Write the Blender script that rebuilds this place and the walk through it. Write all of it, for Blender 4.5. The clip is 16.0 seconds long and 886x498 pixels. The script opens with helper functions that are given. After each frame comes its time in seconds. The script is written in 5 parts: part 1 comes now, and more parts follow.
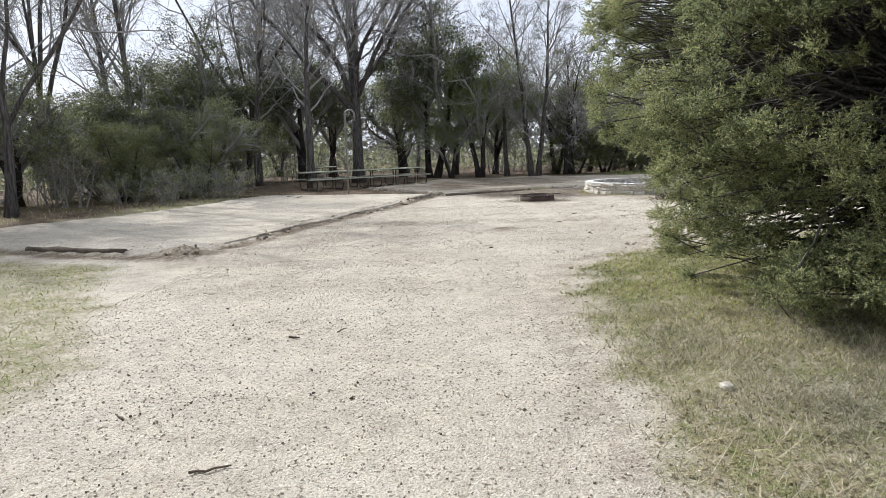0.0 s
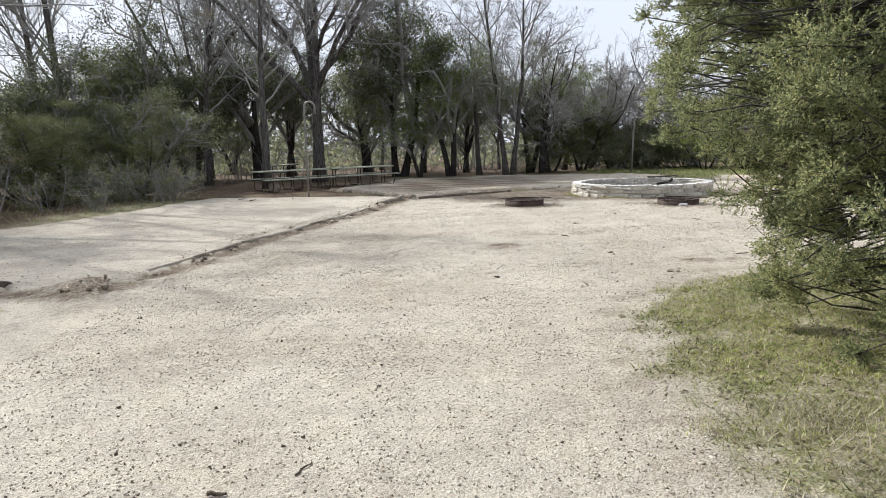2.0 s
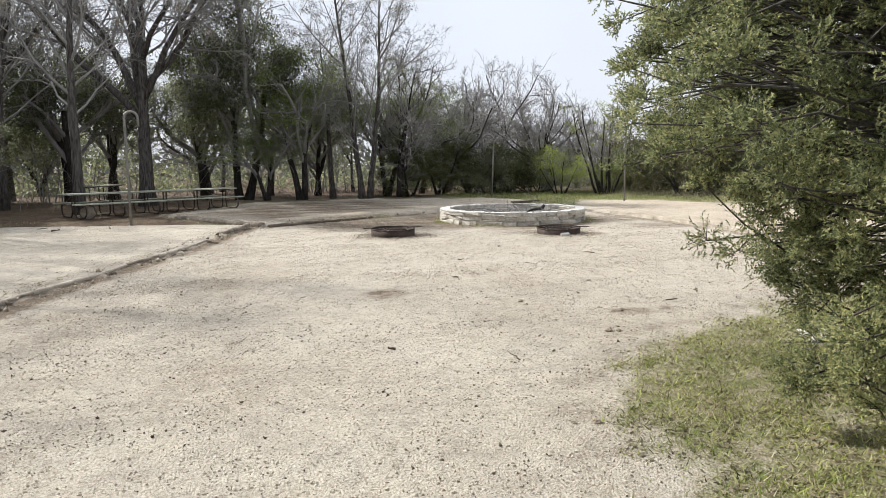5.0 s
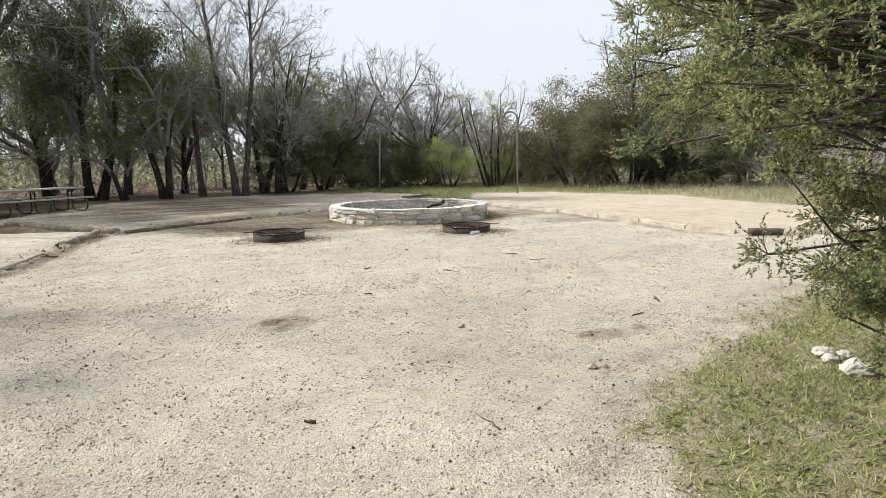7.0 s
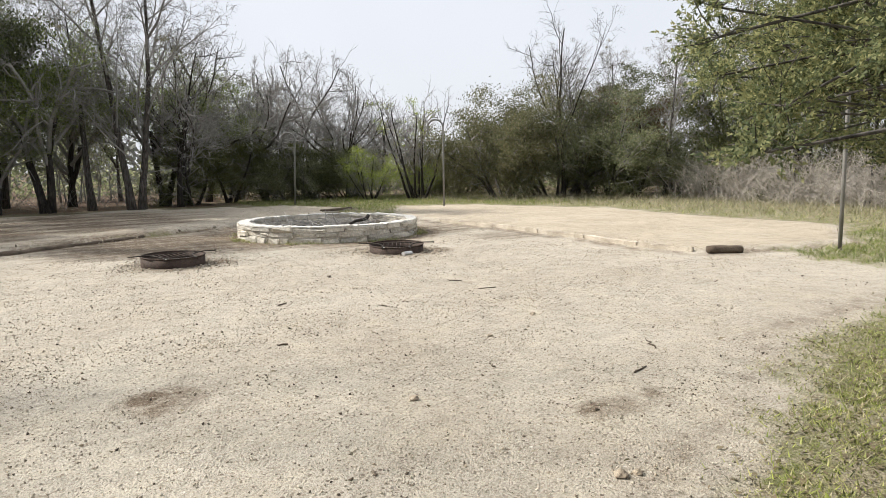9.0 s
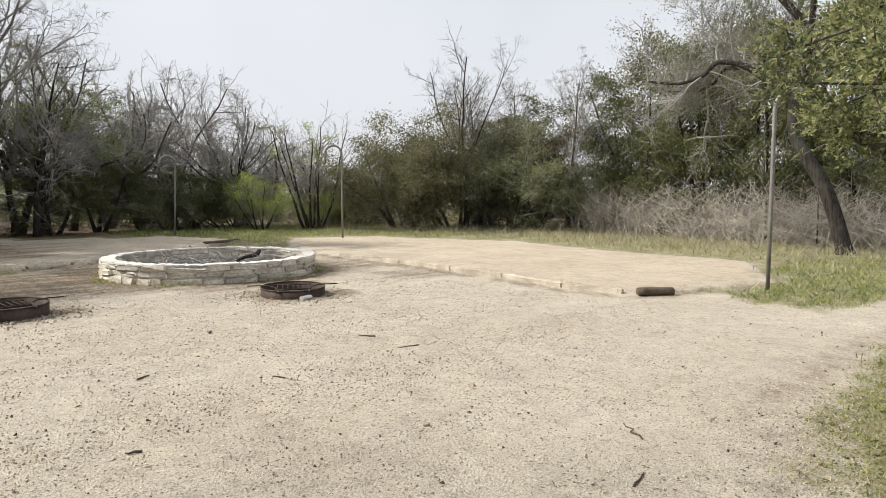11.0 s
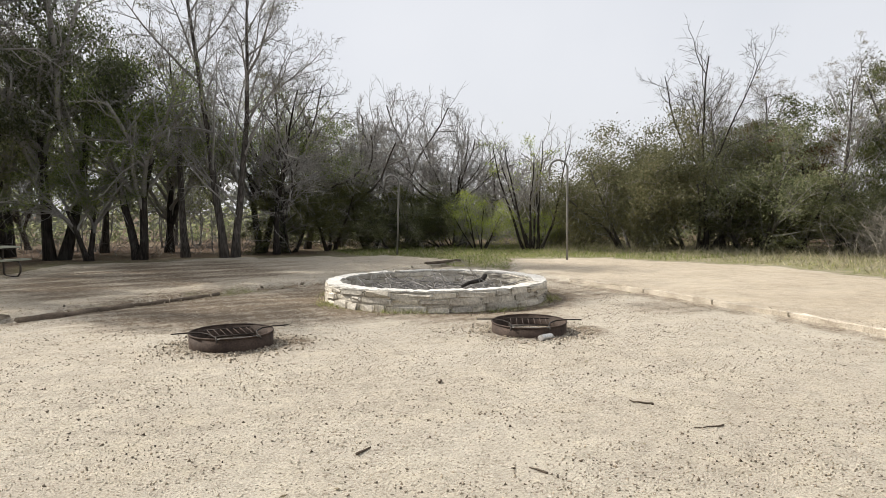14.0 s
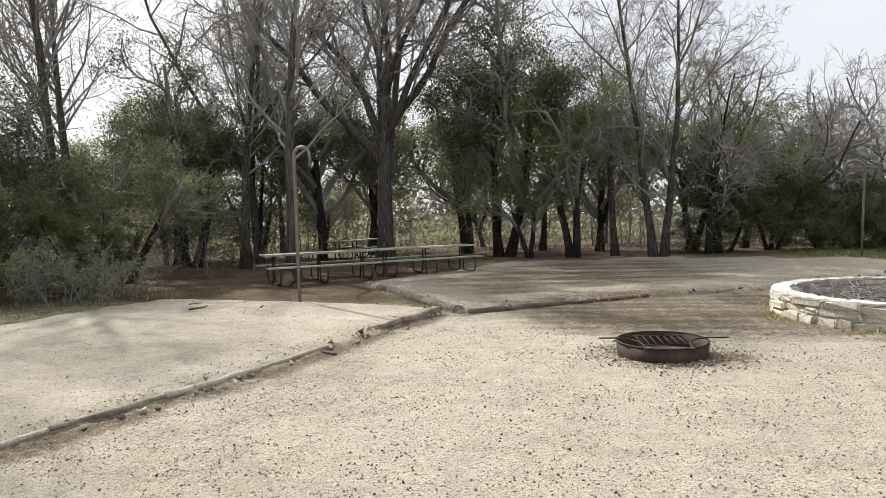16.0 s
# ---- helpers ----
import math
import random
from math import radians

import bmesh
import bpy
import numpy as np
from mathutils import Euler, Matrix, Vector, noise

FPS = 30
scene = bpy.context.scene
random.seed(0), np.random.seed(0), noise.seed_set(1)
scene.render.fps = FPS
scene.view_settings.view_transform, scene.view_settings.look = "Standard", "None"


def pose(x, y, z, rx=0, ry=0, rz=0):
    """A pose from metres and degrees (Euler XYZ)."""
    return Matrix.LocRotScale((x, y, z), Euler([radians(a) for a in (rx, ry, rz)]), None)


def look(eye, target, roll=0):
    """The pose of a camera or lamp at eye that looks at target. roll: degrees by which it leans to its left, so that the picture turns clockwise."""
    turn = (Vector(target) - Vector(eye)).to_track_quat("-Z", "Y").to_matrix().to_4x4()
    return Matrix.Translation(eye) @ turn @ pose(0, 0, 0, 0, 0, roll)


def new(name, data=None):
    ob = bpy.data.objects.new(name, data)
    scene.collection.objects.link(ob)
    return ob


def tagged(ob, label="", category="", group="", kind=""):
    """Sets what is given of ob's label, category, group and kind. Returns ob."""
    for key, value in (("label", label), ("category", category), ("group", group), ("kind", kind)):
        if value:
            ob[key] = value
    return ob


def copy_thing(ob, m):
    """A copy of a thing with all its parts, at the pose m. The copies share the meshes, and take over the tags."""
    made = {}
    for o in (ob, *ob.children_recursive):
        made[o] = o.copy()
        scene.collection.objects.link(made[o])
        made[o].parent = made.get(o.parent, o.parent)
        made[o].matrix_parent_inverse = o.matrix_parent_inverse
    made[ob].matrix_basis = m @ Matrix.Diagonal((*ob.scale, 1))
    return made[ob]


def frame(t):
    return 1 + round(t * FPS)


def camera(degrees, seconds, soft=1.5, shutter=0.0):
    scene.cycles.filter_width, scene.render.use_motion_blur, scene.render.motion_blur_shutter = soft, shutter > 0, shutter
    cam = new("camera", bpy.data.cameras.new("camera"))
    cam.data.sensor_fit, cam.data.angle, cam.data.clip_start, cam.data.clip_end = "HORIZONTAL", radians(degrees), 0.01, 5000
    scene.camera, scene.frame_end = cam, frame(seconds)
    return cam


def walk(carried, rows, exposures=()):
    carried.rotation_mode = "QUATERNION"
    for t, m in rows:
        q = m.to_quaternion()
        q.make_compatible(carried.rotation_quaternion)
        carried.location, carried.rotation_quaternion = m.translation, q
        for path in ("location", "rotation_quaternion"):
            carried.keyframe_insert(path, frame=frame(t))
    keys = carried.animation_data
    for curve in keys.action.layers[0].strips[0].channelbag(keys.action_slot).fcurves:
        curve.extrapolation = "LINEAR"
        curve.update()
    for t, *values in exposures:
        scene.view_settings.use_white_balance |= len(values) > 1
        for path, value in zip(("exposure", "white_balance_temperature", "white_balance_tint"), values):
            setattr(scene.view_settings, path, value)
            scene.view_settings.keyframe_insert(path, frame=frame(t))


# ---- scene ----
cam = camera(67.2, 16.0, soft=0.6)
PATH = [
    (0, (0.381, 0.332, 1.522), (0.294, 2.309, 1.233), -1.7),
    (0.5, (0.352, 1.032, 1.519), (0.28, 3.009, 1.227), -1.3),
    (1, (0.146, 1.615, 1.547), (0.11, 3.592, 1.244), -1.5),
    (1.5, (0.042, 2.246, 1.545), (0.041, 4.222, 1.239), -1.4),
    (2, (-0.086, 2.787, 1.595), (-0.056, 4.764, 1.29), -1.5),
    (2.5, (-0.162, 3.275, 1.589), (-0.109, 5.254, 1.306), -1.2),
    (3, (-0.192, 3.696, 1.596), (-0.102, 5.677, 1.334), -1.0),
    (3.5, (-0.261, 4.016, 1.605), (-0.103, 5.994, 1.354), -0.8),
    (4, (-0.318, 4.37, 1.61), (-0.066, 6.339, 1.368), -0.8),
    (4.5, (-0.284, 4.701, 1.577), (0.079, 6.652, 1.335), -0.7),
    (5, (-0.257, 5.059, 1.609), (0.224, 6.985, 1.359), -0.6),
    (5.2, (-0.26, 5.196, 1.599), (0.262, 7.109, 1.342), -0.5),
    (7.3, (-0.108, 7.147, 1.567), (0.756, 8.931, 1.295), -1.2),
    (7.5, (-0.053, 7.311, 1.553), (0.837, 9.082, 1.283), -1.2),
    (8, (0.097, 7.721, 1.595), (1.04, 9.465, 1.333), -1.2),
    (8.5, (0.228, 8.139, 1.558), (1.218, 9.858, 1.304), -1.1),
    (9, (0.391, 8.519, 1.566), (1.433, 10.208, 1.319), -0.9),
    (9.5, (0.593, 8.87, 1.616), (1.7, 10.518, 1.379), -0.7),
    (10, (0.751, 9.213, 1.587), (1.933, 10.812, 1.372), -0.5),
    (10.2, (0.817, 9.356, 1.592), (2.029, 10.934, 1.389), -0.4),
    (12.3, (1.333, 10.639, 1.626), (2.693, 12.098, 1.485), 0.5),
    (12.5, (1.4, 10.741, 1.623), (2.737, 12.221, 1.486), 0.5),
    (13, (1.488, 11.036, 1.625), (2.725, 12.602, 1.496), -0.0),
    (13.5, (1.537, 11.367, 1.614), (2.583, 13.068, 1.495), -0.1),
    (14, (1.556, 11.663, 1.616), (2.337, 13.501, 1.507), -0.4),
    (14.5, (1.666, 11.909, 1.61), (2.128, 13.852, 1.504), -0.4),
    (15, (1.71, 12.045, 1.61), (1.837, 14.038, 1.505), -0.7),
    (15.5, (1.658, 12.229, 1.617), (1.477, 14.218, 1.512), -1.1),
    (16, (1.586, 12.337, 1.627), (1.15, 14.287, 1.535), -1.8),
]
walk(cam, [(t, look(eye, goal, roll)) for t, eye, goal, roll in PATH],
     exposures=[(0, 0.5, 5800, 11), (4, 0.5, 6000, 11), (7.5, 0.5, 6170, 10.5), (10, 0.42, 6330, 10.5), (12.5, 0.36, 6420, 10.5), (14.5, 0.38, 6400, 11), (16, 0.46, 6350, 11)])

# ---- world, sun ----
SUN_DIR = Vector((-0.56, 0.51, 0.66)).normalized()
world = bpy.data.worlds.new("world")
scene.world = world
world.use_nodes = True
wn, wl = world.node_tree.nodes, world.node_tree.links
wn.clear()
w_out = wn.new("ShaderNodeOutputWorld")
w_bg = wn.new("ShaderNodeBackground")
w_sky = wn.new("ShaderNodeTexSky")
w_sky.sky_type = "NISHITA"
w_sky.sun_disc = False
w_sky.sun_elevation = math.asin(SUN_DIR.z)
w_sky.sun_rotation = math.atan2(SUN_DIR.x, SUN_DIR.y)
w_sky.dust_density = 4.0
w_sky.air_density = 1.0
w_mix = wn.new("ShaderNodeMix")
w_mix.data_type = "RGBA"
w_mix.inputs["Factor"].default_value = 0.8
w_mix.inputs["B"].default_value = (7.9, 8.0, 8.2, 1)   # thin high cloud over the whole sky
w_cloud = wn.new("ShaderNodeTexNoise")
w_cloud.inputs["Scale"].default_value = 2.2
w_cloud.inputs["Detail"].default_value = 4
w_map = wn.new("ShaderNodeMapRange")
w_map.inputs["From Min"].default_value = 0.3
w_map.inputs["From Max"].default_value = 0.7
w_map.inputs["To Min"].default_value = 0.78
w_map.inputs["To Max"].default_value = 0.92
wl.new(w_cloud.outputs["Fac"], w_map.inputs["Value"])
wl.new(w_map.outputs["Result"], w_mix.inputs["Factor"])
wl.new(w_sky.outputs["Color"], w_mix.inputs["A"])
wl.new(w_mix.outputs["Result"], w_bg.inputs["Color"])
w_bg.inputs["Strength"].default_value = 0.087
wl.new(w_bg.outputs["Background"], w_out.inputs["Surface"])

sun = new("sun", bpy.data.lights.new("sun", "SUN"))
sun.data.energy = 5.0
sun.data.angle = radians(1.2)
sun.data.color = (1.0, 0.94, 0.84)
sun.matrix_world = look(SUN_DIR * 100, (0, 0, 0))
tagged(sun, kind="structure")


# ---- materials ----
def material(name, rough=0.9):
    m = bpy.data.materials.new(name)
    m.use_nodes = True
    b = m.node_tree.nodes["Principled BSDF"]
    b.inputs["Roughness"].default_value = rough
    b.inputs["Specular IOR Level"].default_value = 0.25
    return m, m.node_tree.nodes, m.node_tree.links, b


def noise_tex(n, l, scale, detail=4.0, rough=0.6, coord="Object"):
    c = n.new("ShaderNodeTexCoord")
    t = n.new("ShaderNodeTexNoise")
    t.inputs["Scale"].default_value = scale
    t.inputs["Detail"].default_value = detail
    t.inputs["Roughness"].default_value = rough
    l.new(c.outputs[coord], t.inputs["Vector"])
    return t.outputs["Fac"]


def ramp(n, l, fac, stops):
    r = n.new("ShaderNodeValToRGB")
    e = r.color_ramp.elements
    while len(e) < len(stops):
        e.new(0.5)
    for k, (p, c) in zip(e, stops):
        k.position, k.color = p, (*c, 1)
    l.new(fac, r.inputs["Fac"])
    return r.outputs["Color"]


def mix(n, l, fac, a, b, blend="MIX"):
    m = n.new("ShaderNodeMix")
    m.data_type, m.blend_type = "RGBA", blend
    for key, v in (("Factor", fac), ("A", a), ("B", b)):
        sock = m.inputs[key]
        if isinstance(v, (int, float)):
            sock.default_value = v
        elif isinstance(v, tuple):
            sock.default_value = (*v, 1)
        else:
            l.new(v, sock)
    return m.outputs["Result"]


def bump(n, l, b, height, strength, distance):
    u = n.new("ShaderNodeBump")
    u.inputs["Strength"].default_value = strength
    u.inputs["Distance"].default_value = distance
    l.new(height, u.inputs["Height"])
    l.new(u.outputs["Normal"], b.inputs["Normal"])


def surface(name, dark, light, scale=6.0, fine=60.0, rough=0.85, metal=0.0, relief=0.004, island=0.0, vary=0.0):
    """Two scales of noise between two colours, with fine relief. island, vary: change from piece to piece."""
    m, n, l, b = material(name, rough)
    big = noise_tex(n, l, scale)
    small = noise_tex(n, l, fine, 3)
    c = ramp(n, l, big, [(0.3, dark), (0.7, light)])
    g = ramp(n, l, small, [(0.3, (0.6, 0.6, 0.6)), (0.7, (1.15, 1.15, 1.15))])
    c = mix(n, l, 1.0, c, g, "MULTIPLY")
    if island or vary:
        if island:
            src = n.new("ShaderNodeNewGeometry").outputs["Random Per Island"]
            k = island
        else:
            src = n.new("ShaderNodeObjectInfo").outputs["Random"]
            k = vary
        h = ramp(n, l, src, [(0.0, (1 - k, 1 - k, 1 - k)), (1.0, (1 + k, 1 + k * 0.95, 1 + k * 0.85))])
        c = mix(n, l, 1.0, c, h, "MULTIPLY")
    l.new(c, b.inputs["Base Color"])
    b.inputs["Metallic"].default_value = metal
    bump(n, l, b, small, 0.6, relief)
    return m


def leaf_material(name, colours, through_light=0.35, rough=0.6):
    """Leaves: colour differs from leaf to leaf, and some light passes through."""
    m, n, l, b = material(name, rough)
    src = n.new("ShaderNodeNewGeometry").outputs["Random Per Island"]
    k = len(colours)
    c = ramp(n, l, src, [(i / max(1, k - 1), col) for i, col in enumerate(colours)])
    patch = noise_tex(n, l, 0.9, 3)
    c = mix(n, l, 1.0, c, ramp(n, l, patch, [(0.3, (0.65, 0.68, 0.65)), (0.7, (1.25, 1.2, 1.1))]), "MULTIPLY")
    l.new(c, b.inputs["Base Color"])
    t = n.new("ShaderNodeBsdfTranslucent")
    l.new(c, t.inputs["Color"])
    s = n.new("ShaderNodeMixShader")
    s.inputs["Fac"].default_value = through_light
    l.new(b.outputs["BSDF"], s.inputs[1])
    l.new(t.outputs["BSDF"], s.inputs[2])
    l.new(s.outputs["Shader"], n["Material Output"].inputs["Surface"])
    return m


def bark_material(name, dark, light):
    m, n, l, b = material(name, 0.95)
    c = n.new("ShaderNodeTexCoord")
    mp = n.new("ShaderNodeMapping")
    mp.inputs["Scale"].default_value = (14, 14, 2.2)
    l.new(c.outputs["Object"], mp.inputs["Vector"])
    t = n.new("ShaderNodeTexNoise")
    t.inputs["Scale"].default_value = 1.6
    t.inputs["Detail"].default_value = 6
    l.new(mp.outputs["Vector"], t.inputs["Vector"])
    col = ramp(n, l, t.outputs["Fac"], [(0.35, dark), (0.65, light)])
    moss = noise_tex(n, l, 1.2, 3)
    col = mix(n, l, ramp(n, l, moss, [(0.5, (0, 0, 0)), (0.75, (0.6, 0.6, 0.6))]), col, (0.10, 0.10, 0.09))
    l.new(col, b.inputs["Base Color"])
    bump(n, l, b, t.outputs["Fac"], 0.9, 0.03)
    return m


def ground_material():
    m, n, l, b = material("ground", 0.95)
    b.inputs["Specular IOR Level"].default_value = 0.1

    def attr(name):
        a = n.new("ShaderNodeAttribute")
        a.attribute_name = name
        return a.outputs["Fac"]
    ragged = noise_tex(n, l, 13.0, 6, 0.78)

    def broken(name, lo, hi):
        """A mask whose soft border falls apart into flecks."""
        k = n.new("ShaderNodeMath")
        k.operation = "MULTIPLY_ADD"
        l.new(ragged, k.inputs[0])
        k.inputs[1].default_value = 3.6
        k.inputs[2].default_value = -0.8
        p = n.new("ShaderNodeMath")
        p.operation = "MULTIPLY"
        l.new(k.outputs["Value"], p.inputs[0])
        l.new(attr(name), p.inputs[1])
        r = n.new("ShaderNodeMapRange")
        r.inputs["From Min"].default_value = lo
        r.inputs["From Max"].default_value = hi
        l.new(p.outputs["Value"], r.inputs["Value"])
        return r.outputs["Result"]
    large = noise_tex(n, l, 0.55, 4)
    mid = noise_tex(n, l, 5.0, 5)
    fine = noise_tex(n, l, 60.0, 4, 0.75)
    grit = n.new("ShaderNodeTexVoronoi")
    co = n.new("ShaderNodeTexCoord")
    l.new(co.outputs["Object"], grit.inputs["Vector"])
    grit.inputs["Scale"].default_value = 75
    sand = ramp(n, l, large, [(0.3, (0.47, 0.42, 0.345)), (0.7, (0.56, 0.515, 0.435))])
    patch = noise_tex(n, l, 1.9, 5, 0.65)
    sand = mix(n, l, 1.0, sand, ramp(n, l, patch, [(0.32, (0.92, 0.915, 0.92)), (0.5, (1.0, 1.0, 1.0)), (0.68, (1.05, 1.045, 1.02))]), "MULTIPLY")
    sand = mix(n, l, 1.0, sand, ramp(n, l, mid, [(0.3, (0.85, 0.845, 0.835)), (0.5, (1, 1, 1)), (0.7, (1.08, 1.08, 1.07))]), "MULTIPLY")
    sand = mix(n, l, 1.0, sand, ramp(n, l, fine, [(0.3, (0.6, 0.58, 0.555)), (0.48, (0.98, 0.98, 0.98)), (0.72, (1.18, 1.18, 1.16))]), "MULTIPLY")
    grain = n.new("ShaderNodeSeparateColor")
    l.new(grit.outputs["Color"], grain.inputs["Color"])
    sand = mix(n, l, 1.0, sand, ramp(n, l, grain.outputs["Red"], [(0.0, (0.74, 0.71, 0.67)), (0.2, (0.97, 0.97, 0.97)), (1.0, (1.06, 1.06, 1.05))]), "MULTIPLY")
    chips = n.new("ShaderNodeTexVoronoi")
    l.new(co.outputs["Object"], chips.inputs["Vector"])
    chips.inputs["Scale"].default_value = 26
    chip = n.new("ShaderNodeSeparateColor")
    l.new(chips.outputs["Color"], chip.inputs["Color"])
    spot = n.new("ShaderNodeMath")
    spot.operation = "LESS_THAN"
    l.new(chips.outputs["Distance"], spot.inputs[0])
    spot.inputs[1].default_value = 0.30
    some = n.new("ShaderNodeMath")
    some.operation = "MULTIPLY"
    l.new(spot.outputs["Value"], some.inputs[0])
    l.new(ramp(n, l, chip.outputs["Green"], [(0.76, (0, 0, 0)), (0.80, (0.85, 0.85, 0.85))]), some.inputs[1])
    sand = mix(n, l, some.outputs["Value"], sand, ramp(n, l, chip.outputs["Blue"], [(0.0, (0.14, 0.11, 0.085)), (0.7, (0.34, 0.29, 0.23)), (1.0, (0.7, 0.66, 0.58))]))
    # crumbs of dirt and leaf scraps, thicker in some patches
    crumbs = n.new("ShaderNodeMath")
    crumbs.operation = "MULTIPLY"
    l.new(ramp(n, l, noise_tex(n, l, 21.0, 6, 0.8), [(0.52, (0, 0, 0)), (0.66, (1, 1, 1))]), crumbs.inputs[0])
    l.new(ramp(n, l, noise_tex(n, l, 0.9, 4, 0.6), [(0.38, (0.15, 0.15, 0.15)), (0.62, (0.95, 0.95, 0.95))]), crumbs.inputs[1])
    sand = mix(n, l, crumbs.outputs["Value"], sand, mix(n, l, 1.0, sand, (0.52, 0.475, 0.42), "MULTIPLY"))
    pad = mix(n, l, 1.0, sand, (1.0, 0.96, 0.915), "MULTIPLY")
    col = mix(n, l, attr("pad"), sand, pad)
    # dark brown for bare dirt, and for shade painted on the terrace
    dirt_shade = ramp(n, l, fine, [(0.28, (0.055, 0.04, 0.028)), (0.48, (0.17, 0.13, 0.092)), (0.72, (0.34, 0.285, 0.215))])
    col = mix(n, l, broken("dirt_shade", 0.16, 0.68), col, dirt_shade)
    turf = ramp(n, l, mid, [(0.25, (0.13, 0.145, 0.058)), (0.42, (0.215, 0.22, 0.098)), (0.55, (0.28, 0.25, 0.155)), (0.75, (0.38, 0.335, 0.255))])
    turf = mix(n, l, 1.0, turf, ramp(n, l, fine, [(0.3, (0.3, 0.28, 0.25)), (0.5, (0.95, 0.95, 0.95)), (0.72, (1.5, 1.5, 1.45))]), "MULTIPLY")
    col = mix(n, l, broken("grass", 0.1, 0.7), col, turf)
    litter = ramp(n, l, fine, [(0.25, (0.045, 0.03, 0.022)), (0.5, (0.12, 0.085, 0.062)), (0.8, (0.27, 0.21, 0.16))])
    litter = mix(n, l, 1.0, litter, ramp(n, l, mid, [(0.3, (0.7, 0.7, 0.7)), (0.7, (1.3, 1.25, 1.2))]), "MULTIPLY")
    col = mix(n, l, attr("litter"), col, litter)
    l.new(col, b.inputs["Base Color"])
    h = n.new("ShaderNodeMath")
    h.operation = "MULTIPLY_ADD"
    l.new(grit.outputs["Distance"], h.inputs[0])
    h.inputs[1].default_value = -0.35
    l.new(fine, h.inputs[2])
    lumps = noise_tex(n, l, 16.0, 5, 0.7)
    h2 = n.new("ShaderNodeMath")
    h2.operation = "MULTIPLY_ADD"
    l.new(lumps, h2.inputs[0])
    h2.inputs[1].default_value = 0.9
    l.new(h.outputs["Value"], h2.inputs[2])
    bump(n, l, b, h2.outputs["Value"], 0.9, 0.026)
    return m


M_GROUND = ground_material()
M_BARK = bark_material("bark_grey", (0.035, 0.031, 0.028), (0.125, 0.113, 0.102))
M_BARK_DARK = bark_material("bark_dark", (0.014, 0.012, 0.011), (0.055, 0.047, 0.041))
M_TWIG = surface("twig_grey", (0.2, 0.19, 0.178), (0.38, 0.365, 0.345), 1.2, 30)
M_TWIG_PALE = surface("twig_pale", (0.30, 0.27, 0.24), (0.55, 0.51, 0.455), 1.2, 30, island=0.3)
M_LEAF_JUNIPER = leaf_material("leaf_juniper", [(0.075, 0.1, 0.055), (0.19, 0.225, 0.115), (0.32, 0.34, 0.175), (0.46, 0.445, 0.225)], 0.52)
M_LEAF_OAK = leaf_material("leaf_live_oak", [(0.12, 0.14, 0.075), (0.18, 0.2, 0.11), (0.25, 0.27, 0.155), (0.36, 0.365, 0.24)], 0.58, 0.45)
M_LEAF_CEDAR = leaf_material("leaf_cedar", [(0.085, 0.1, 0.045), (0.125, 0.14, 0.06), (0.175, 0.175, 0.08)], 0.45)
M_LEAF_GREEN = leaf_material("leaf_green_oak", [(0.10, 0.14, 0.045), (0.16, 0.21, 0.07), (0.23, 0.28, 0.10), (0.33, 0.37, 0.15)], 0.62)
M_LEAF_SHRUB = leaf_material("leaf_shrub", [(0.10, 0.105, 0.055), (0.155, 0.155, 0.085), (0.22, 0.21, 0.125)], 0.42)
M_LEAF_DARK = leaf_material("leaf_dark_oak", [(0.06, 0.075, 0.038), (0.10, 0.115, 0.06), (0.155, 0.17, 0.095)], 0.5, 0.45)
M_LEAF_BRIGHT = leaf_material("leaf_fresh", [(0.24, 0.31, 0.05), (0.36, 0.43, 0.09), (0.29, 0.33, 0.08)], 0.5)
M_LEAF_RED = leaf_material("leaf_rusty", [(0.10, 0.055, 0.03), (0.16, 0.08, 0.04), (0.07, 0.06, 0.03)], 0.25)
M_LEAF_DRY = leaf_material("leaf_dry", [(0.16, 0.13, 0.085), (0.26, 0.22, 0.15), (0.2, 0.18, 0.10)], 0.3)
M_GRASS = leaf_material("grass_blades", [(0.06, 0.07, 0.03), (0.21, 0.25, 0.075), (0.35, 0.38, 0.13), (0.45, 0.43, 0.23), (0.62, 0.57, 0.43), (0.16, 0.11, 0.075)], 0.35)
M_STRAW = leaf_material("straw", [(0.28, 0.25, 0.17), (0.48, 0.44, 0.34), (0.17, 0.16, 0.085)], 0.3)
M_SPRING = leaf_material("spring_grass", [(0.17, 0.22, 0.05), (0.32, 0.38, 0.09), (0.45, 0.49, 0.15), (0.52, 0.50, 0.24)], 0.4)
M_STONE = surface("limestone", (0.42, 0.38, 0.31), (0.72, 0.68, 0.60), 4.0, 30, 0.9, relief=0.015, vary=0.24)
M_CAP = surface("white_mortar_cap", (0.54, 0.52, 0.475), (0.76, 0.74, 0.695), 6.0, 50, 0.9, relief=0.006)
M_FRESH = leaf_material("fresh_grass", [(0.10, 0.14, 0.035), (0.19, 0.25, 0.06), (0.27, 0.32, 0.10), (0.35, 0.335, 0.17)], 0.4)
M_MORTAR = surface("mortar", (0.44, 0.405, 0.35), (0.68, 0.635, 0.555), 7.0, 70, 0.95, relief=0.01)
M_ASH = surface("ash", (0.10, 0.095, 0.09), (0.36, 0.34, 0.32), 3.0, 50, 1.0, relief=0.02)
M_CHAR = surface("charred_wood", (0.008, 0.007, 0.006), (0.05, 0.042, 0.036), 8.0, 60, 0.9, relief=0.01)
M_RUST = surface("rusted_steel", (0.034, 0.025, 0.02), (0.105, 0.074, 0.058), 5.0, 60, 0.75, 0.2, relief=0.003)
